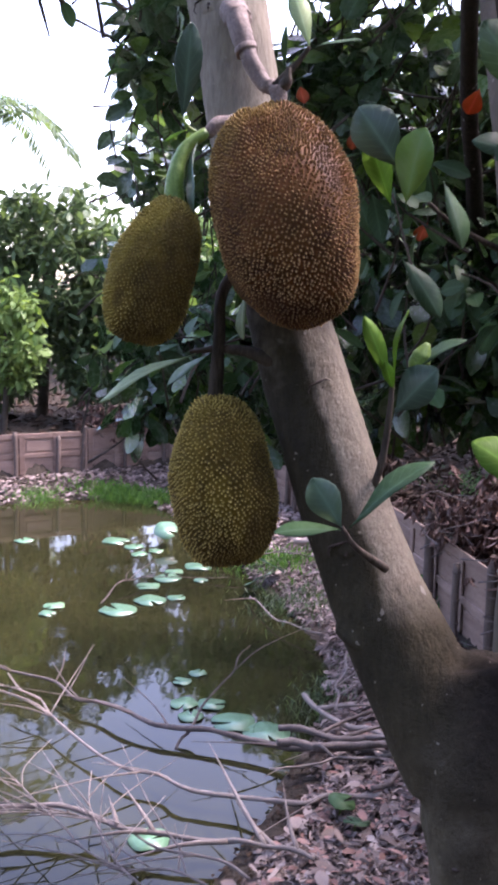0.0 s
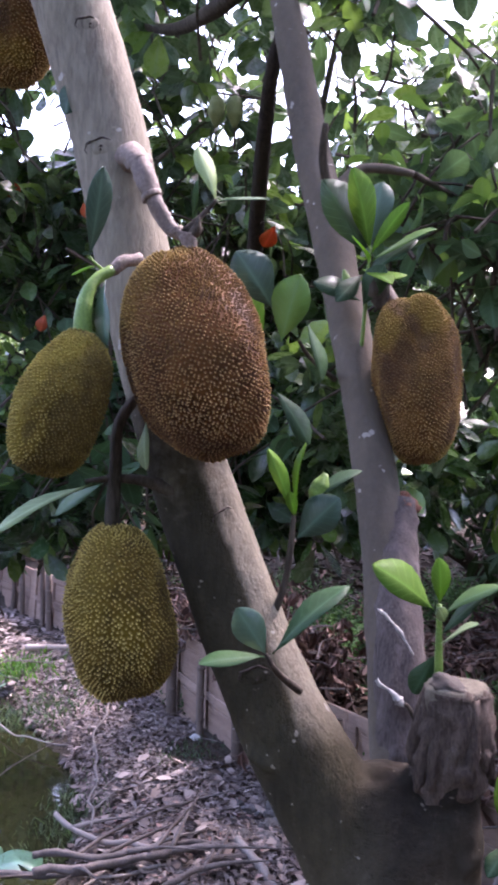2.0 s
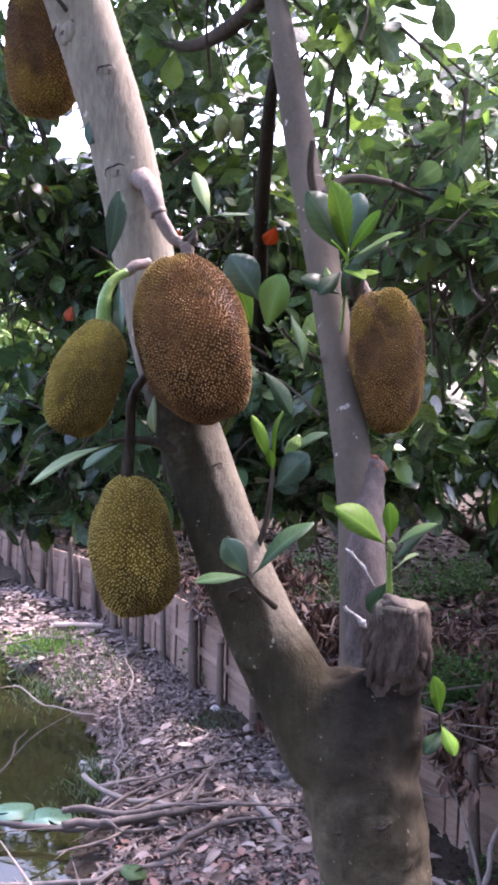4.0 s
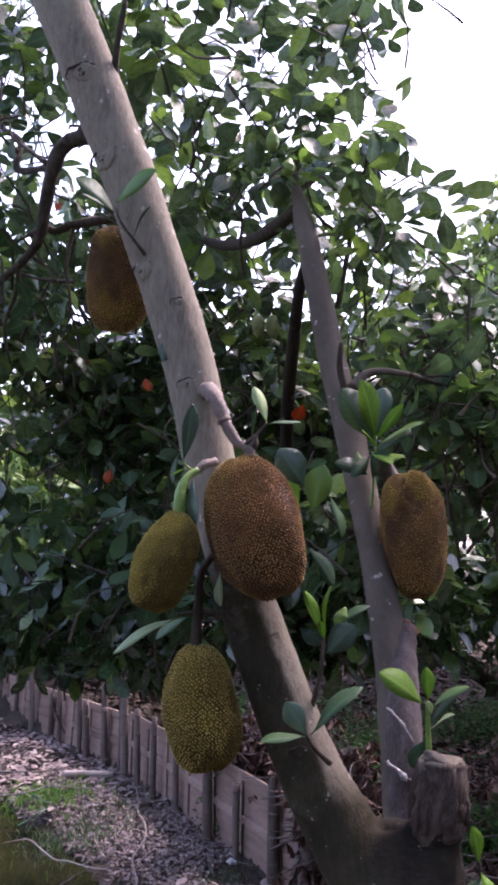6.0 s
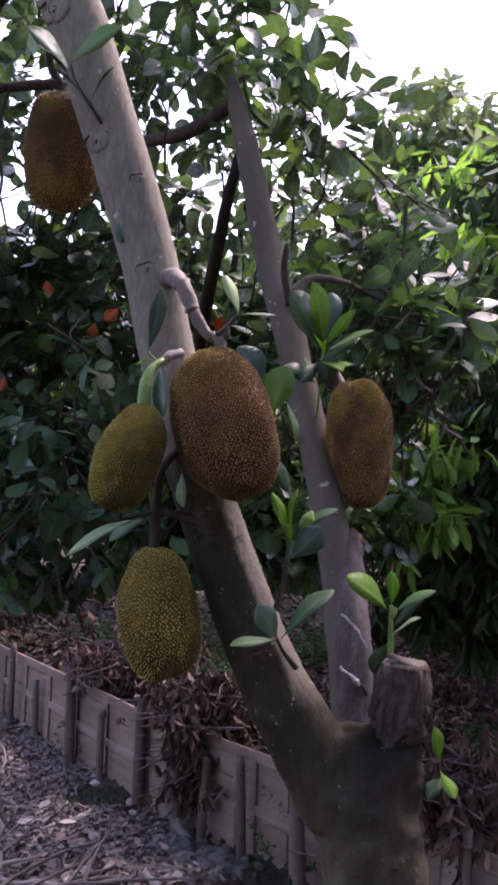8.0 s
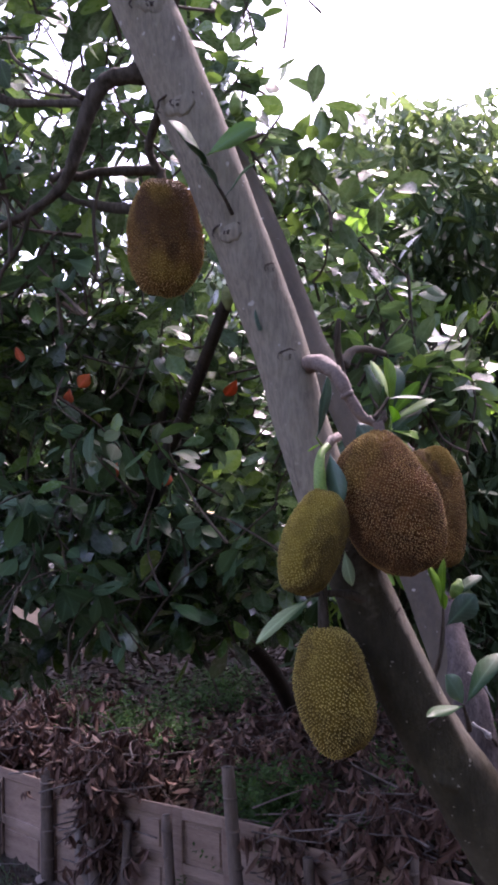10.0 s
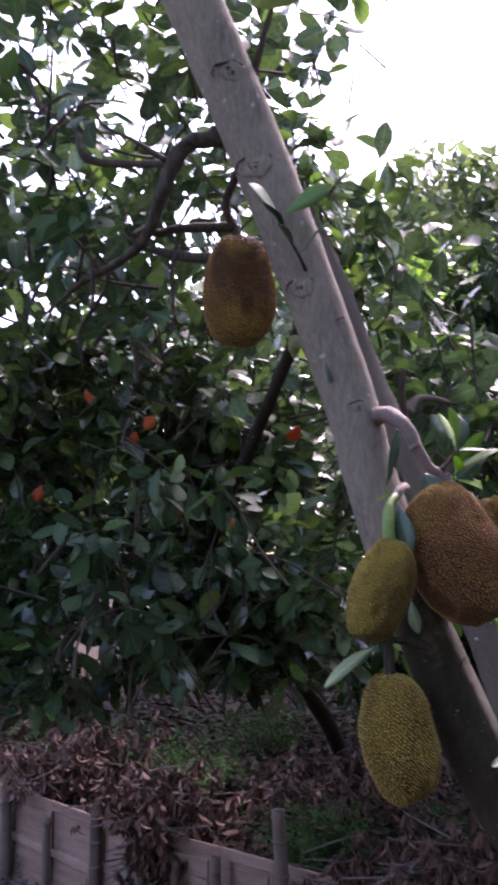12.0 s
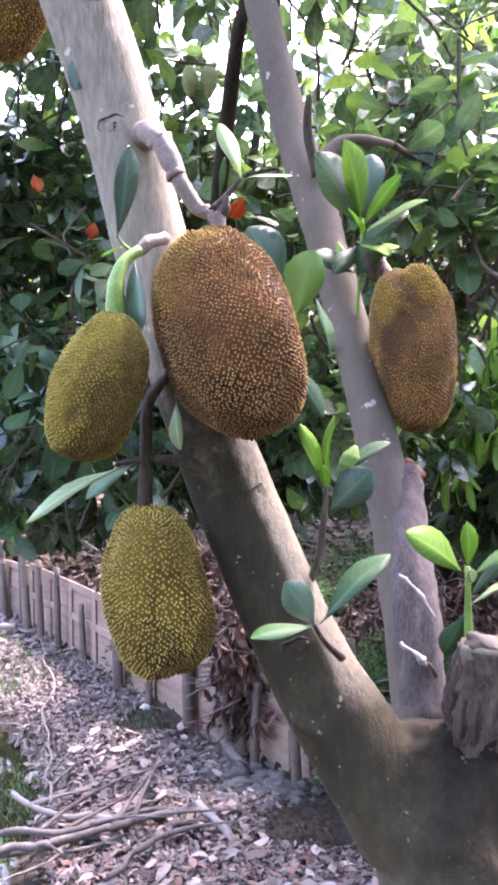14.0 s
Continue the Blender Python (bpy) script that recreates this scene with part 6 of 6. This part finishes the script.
fern_patch((1.08, 6.45, 1.35), (0.36, 0.25), 210, 1, "green feathery weeds growing over the fence boards")
fern_patch((0.55, 8.3, 1.4), (0.34, 0.4), 140, 2, "dark green weeds among dry leaves on the slope")
fern_patch((0.25, 9.3, 1.4), (0.45, 0.4), 110, 3, "dark green weeds among dry leaves on the slope")
fern_patch((1.6, 5.3, 1.0), (0.4, 0.4), 110, 4, "green weeds behind the tree")
fern_patch((-0.95, 9.0, 0.8), (0.25, 0.25), 30, 5, "small green weed against a fence post")
fern_patch((1.5, 9.8, 1.5), (0.6, 0.5), 110, 25, "dark green weeds on the shaded slope")
fern_patch((2.6, 6.4, 1.2), (0.8, 0.7), 190, 23, "dark green weeds under the mango tree")
fern_patch((-0.6, 11.0, 1.0), (0.9, 0.8), 120, 6, "dark green weeds on the slope")
tuft_field("grass", (-6.5, 12.5), (0.95, 0.4), 2600, 0.13, M_GRASS, 7, "bright green grass fringe along the far shore")
tuft_field("grass", (-7.6, 11.7), (0.4, 0.5), 500, 0.1, M_GRASS, 8, "bright green grass fringe along the far shore")
tuft_field("grass", (-2.3, 8.9), (0.6, 0.7), 900, 0.09, M_SHORT, 9, "sparse short grass at the water's edge")
tuft_field("grass", (-0.75, 7.75), (0.3, 0.35), 240, 0.06, M_SHORT, 12, "sparse green weeds on the bare soil at the fence foot")
tuft_field("grass", (-2.1, 9.6), (0.5, 0.4), 300, 0.07, M_SHORT, 13, "sparse green weeds on the bare soil at the fence foot")
tuft_field("grass", (-3.0, 9.9), (0.6, 0.5), 700, 0.12, M_GRASS, 14, "green weeds at the water's edge")
tuft_field("grass", (-1.4, 7.0), (0.28, 0.9), 520, 0.07, M_SHORT, 10, "sparse short grass at the water's edge")


# ---- fallen branches, vine, logs ----
def fallen(name, pts, r0, r1, mat, label, seed, twigs=0, category="branch"):
    rng = random.Random(seed)
    pts = [Vector(p) for p in pts]
    bent = []
    for a, b in zip(pts, pts[1:]):
        L = (b - a).length
        bent.append(a)
        for f in ((0.3, 0.65) if L > 0.25 else ()):
            bent.append(a.lerp(b, f) + Vector((rng.uniform(-1, 1), rng.uniform(-1, 1), rng.uniform(-0.3, 0.5))) * (0.06 * min(L, 0.8) + 0.008))
    pts = bent + [pts[-1]]
    rad = [r0 + (r1 - r0) * i / (len(pts) - 1) for i in range(len(pts))]
    e = group_empty(name, pts[0], label, category)
    tube("main_stem", pts, rad, mat, e, 10, 0.35, seed, 4, freq=30)
    path, _ = smooth_path(pts, rad, 5)
    for k in range(twigs):
        i = rng.randrange(2, len(path) - 1)
        d = (path[i] - path[i - 1]).normalized()
        side = Vector((-d.y, d.x, rng.uniform(0.0, 0.9))) * rng.choice((-1, 1))
        side.z = abs(side.z) * 0.5
        L = rng.uniform(0.2, 0.7)
        m = path[i] + (d * 0.7 + side * 0.6) * L * 0.5 + Vector((rng.uniform(-.03, .03), rng.uniform(-.03, .03), 0.02))
        q = path[i] + (d * 0.9 + side * 0.9) * L
        tube("twig", [path[i], m, q], [r1 * 0.9 + 0.002, r1 * 0.6 + 0.0015, 0.0015], mat, e, 6, 0.2, seed + k, 3)
    return e


fallen("fallen_branch", [(-0.65, 6.01, -0.02), (-1.23, 5.9, -0.06), (-2.03, 5.84, -0.08), (-2.7, 5.94, -0.08), (-3.37, 6.06, -0.06), (-3.91, 6.01, 0.02)], 0.024, 0.006, M_LOG, "bleached dead branch lying in the shallow water", 1, 8)
fallen("fallen_branch", [(-0.56, 5.51, 0.0), (-0.93, 5.31, -0.05), (-1.53, 5.2, -0.08), (-2.01, 5.24, -0.08), (-2.83, 5.6, -0.06), (-3.39, 5.86, 0.02)], 0.017, 0.005, M_STICK, "bleached dead branch lying in the shallow water", 2, 9)
fallen("fallen_branch", [(-1.97, 5.74, -0.18), (-1.93, 5.95, -0.04), (-1.86, 6.2, 0.13), (-1.8, 6.5, 0.3)], 0.012, 0.004, M_LOG, "thin dead twig rising from the water", 3, 1)
fallen("fallen_branch", [(-1.39, 6.49, 0.03), (-0.97, 6.22, 0.0), (-0.6, 6.15, 0.02)], 0.016, 0.022, M_STICK, "broken pale branch end on the bank", 4, 2)
fallen("fallen_branch", [(-0.69, 4.78, 0.0), (-0.96, 4.83, -0.04), (-1.3, 4.75, -0.06), (-1.89, 4.69, -0.05), (-2.44, 4.45, -0.02)], 0.012, 0.014, M_STICK, "bleached dead branch at the water's edge", 5, 8)
fallen("fallen_branch", [(-0.9, 4.5, 0.0), (-1.64, 4.67, -0.06), (-2.0, 4.65, -0.05), (-2.4, 4.4, 0.0), (-3.0, 4.5, 0.04)], 0.008, 0.003, M_STICK, "tangle of bleached dead twigs over the water", 6, 18)
fallen("fallen_branch", [(-1.3, 4.2, 0.03), (-1.82, 4.63, -0.04), (-2.1, 5.0, 0.0)], 0.006, 0.003, M_STICK, "tangle of bleached dead twigs over the water", 7, 6)
fallen("fallen_branch", [(-1.0, 4.3, 0.05), (-1.7, 4.35, 0.0), (-2.4, 4.7, 0.02), (-3.0, 4.85, 0.06)], 0.006, 0.0025, M_STICK, "tangle of bleached dead twigs over the water", 8, 16)
fallen("fallen_branch", [(-0.6, 6.0, 0.0), (-0.92, 5.84, -0.02), (-1.25, 5.57, -0.05)], 0.012, 0.006, M_STICK, "pale dead stick on the bank", 9, 1)
fallen("fallen_branch", [(-4.0, 7.95, -0.15), (-4.1, 8.5, -0.08), (-3.95, 8.9, -0.12), (-3.3, 9.3, -0.13)], 0.008, 0.004, M_LOG, "dead twig sticking out of the pond", 10, 3)
fallen("fallen_branch", [(-2.8, 8.75, -0.12), (-2.3, 8.2, -0.1), (-1.75, 7.95, -0.06)], 0.008, 0.006, M_STICK, "thin dead stick at the shore", 11, 1)
fallen("fallen_branch", [(-1.1, 6.3, 0.05), (-1.25, 7.0, 0.04), (-1.45, 7.65, 0.04), (-1.68, 8.9, 0.05), (-2.05, 10.0, 0.06)], 0.01, 0.006, M_STICK, "long pale vine lying across the leaf litter", 12, 2, "vine")
fallen("fallen_branch", [(-1.35, 5.95, 0.02), (-0.85, 5.98, 0.05), (-0.5, 6.17, 0.06), (-0.1, 6.22, 0.05), (0.12, 6.2, 0.02)], 0.02, 0.014, M_LOG, "grey dead branches piled on the leaf litter", 13, 2)
fallen("fallen_branch", [(-1.28, 5.75, 0.02), (-0.95, 5.85, 0.04), (-0.6, 6.0, 0.06), (-0.3, 6.2, 0.05), (-0.05, 6.3, 0.02)], 0.026, 0.018, M_LOG, "grey dead branches piled on the leaf litter", 14, 5)
fallen("fallen_branch", [(-0.62, 5.5, 0.02), (-0.45, 5.76, 0.05), (-0.3, 6.0, 0.06), (-0.1, 6.12, 0.03)], 0.016, 0.02, M_LOG, "grey dead branches piled on the leaf litter", 15, 3)
fallen("fallen_branch", [(-0.18, 6.28, 0.06), (0.0, 5.95, 0.05), (0.19, 5.62, 0.03)], 0.026, 0.024, M_STICK, "pale split stick lying on the litter", 16)
LOG = group_empty("cut_log", (-2.98, 10.42, 0.03), "short pale cut pole lying on the leaf litter", "log")
tube("pole", [(-3.0, 10.42, 0.07), (-2.72, 10.47, 0.075), (-2.45, 10.52, 0.07)], [0.034, 0.033, 0.031], M_PALEWOOD, LOG, 12, 0.08, 17, 5, freq=20)
tube("cut_end", [(-2.452, 10.52, 0.07), (-2.446, 10.521, 0.07)], [0.028, 0.026], M_STUMPTOP, LOG, 12)
fallen("fallen_branch", [(-1.1, 6.0, 0.02), (-0.7, 6.7, 0.04), (-0.35, 7.0, 0.03)], 0.012, 0.007, M_LOG, "thin stick on the leaf litter", 18, 1)
fallen("fallen_branch", [(0.96, 5.0, -0.05), (0.955, 5.28, 0.1)], 0.035, 0.034, M_POST, "short stub of a post in the litter", 19, 0, "post")
fallen("fallen_branch", [(1.06, 5.2, 0.02), (1.2, 5.5, 0.25), (1.34, 5.84, 0.5)], 0.016, 0.012, M_STICK, "pale stick leaning on the fence", 20, 1)

fallen("fallen_branch", [(-3.9, 10.2, 0.05), (-3.2, 10.35, 0.1), (-2.6, 10.9, 0.16)], 0.012, 0.005, M_LOG, "thin grey dead branch on the bank", 21, 5)
fallen("fallen_branch", [(-3.6, 9.6, 0.0), (-3.0, 9.9, 0.05), (-2.4, 9.85, 0.06)], 0.01, 0.004, M_STICK, "thin grey dead branch on the bank", 22, 4)
fallen("fallen_branch", [(-1.3, 8.6, 0.03), (-0.95, 8.2, 0.04), (-0.5, 7.95, 0.05)], 0.009, 0.004, M_LOG, "thin stick on the leaf litter", 23, 2)


def ash_heap():
    V, Fc = [], []
    rng = random.Random(4)
    for k in range(110):
        x, y, r = 0.17 + rng.gauss(0, 0.16), 6.58 + rng.gauss(0, 0.17), rng.uniform(0.03, 0.1)
        v, q = tube_data([(x, y, -0.04), (x + 0.01, y, 0.02), (x + 0.02, y, r * 0.7)], [r, r * 0.8, r * 0.3], 14, 0.8, k, 4, 40)
        o = len(V)
        V += v
        Fc += [tuple(s + o for s in p) for p in q]
    ob = mesh_object("ash", V, Fc, M_ASH, None, True)
    tagged(ob, "grey burnt ash and char at the foot of the fence", "ash", kind="stuff")


ash_heap()
ROOT = group_empty("grey_stump_root", (0.0, 7.15, 0), "bleached curved root stump against the fence", "root")
tube("root", [(-0.12, 7.45, 0.5), (-0.1, 7.3, 0.25), (0.0, 7.1, 0.08), (0.12, 6.9, 0.0)], [0.03, 0.04, 0.045, 0.03], M_STICK, ROOT, 12, 0.3, 7, 6)
CHIP = mesh_object("white_scrap", *tube_data([(-0.76, 8.03, 0.03), (-0.73, 8.03, 0.04), (-0.68, 8.04, 0.035)], [0.02, 0.035, 0.015], 8, 0.5, 2, 3, 30), M_WHITE, None)
tagged(CHIP, "small white scrap lying on the leaf litter", "scrap")


# ---- lily pads ----
def lily_pad(x, y, r, turn, lift=0.008, tilt=0.0, label="round blue-green lily pad floating on the pond", mat=None):
    verts, n = [(0, 0, 0)], 22
    for i in range(n + 1):
        a = 0.18 + (2 * math.pi - 0.36) * i / n
        k = 1 + 0.04 * math.sin(5 * a + turn)
        verts.append((r * k * math.cos(a), r * k * math.sin(a), 0.006 * math.sin(3 * a + turn) + 0.004))
    faces = [(0, i, i + 1) for i in range(1, n + 1)]
    ob = mesh_object("lily_pad", verts, faces, mat or M_PAD, None, True)
    a = ob.data.attributes.new("rib", 'FLOAT', 'POINT')
    a.data.foreach_set("value", [1.0] + [0.0] * (n + 1))
    s = ob.modifiers.new("thickness", 'SOLIDIFY')
    s.thickness = 0.004
    ob.matrix_world = Matrix.Translation((x, y, WATER_Z + lift)) @ Euler((tilt, tilt * 0.5, turn)).to_matrix().to_4x4()
    return tagged(ob, label, "lily pad", "lily pads on the pond")


for k, (x, y, r) in enumerate([(-5.24, 10.15, 0.17), (-4.9, 10.02, 0.12), (-4.57, 9.97, 0.09), (-4.66, 9.75, 0.1), (-3.82, 9.63, 0.16), (-3.89, 9.05, 0.15), (-3.92, 8.7, 0.12),
                               (-3.66, 8.3, 0.16), (-3.48, 8.5, 0.09), (-3.77, 7.9, 0.18), (-4.36, 7.71, 0.1), (-4.28, 7.5, 0.08), (-2.41, 6.9, 0.07), (-2.44, 6.7, 0.07), (-2.24, 6.36, 0.1),
                               (-2.06, 6.44, 0.1), (-2.1, 6.2, 0.09), (-1.8, 6.25, 0.15), (-1.53, 6.2, 0.16), (-1.6, 4.79, 0.11), (-6.2, 9.6, 0.12), (-3.95, 9.3, 0.1), (-3.55, 9.15, 0.08)]):
    lily_pad(x, y, r, k * 1.7)
for k, (x, y, z, r) in enumerate([(-4.62, 10.3, 0.02, 0.15), (-2.84, 9.38, 0.05, 0.15), (-2.82, 9.0, 0.0, 0.15)]):
    g = max(float(ground_z(x, y)), WATER_Z)
    ob = lily_pad(x, y, r, k * 2.1, z - WATER_Z, 0.5, "raised lotus leaf tilted on its stalk")
    tube("stalk", [(0, 0, g - z - 0.05), (0.01, 0.0, (g - z) / 2), (0, 0, -0.002)], [0.005, 0.004, 0.004], M_STALK, None, 6).parent = ob
for k, (x, y, z, r) in enumerate([(-0.72, 5.3, 0.02, 0.075), (-0.6, 5.18, 0.0, 0.07)]):
    ob = lily_pad(x, y, r, 1.0 + k * 1.9, z - WATER_Z, 0.22, "dark green lotus leaf stranded on the bank", M_LEAF_OBJ)
    g = float(ground_z(x, y))
    tube("stalk", [(0, 0, g - z - 0.05), (0.01, 0.0, (g - z) / 2), (0, 0, -0.002)], [0.005, 0.004, 0.004], M_STALK, None, 6).parent = ob
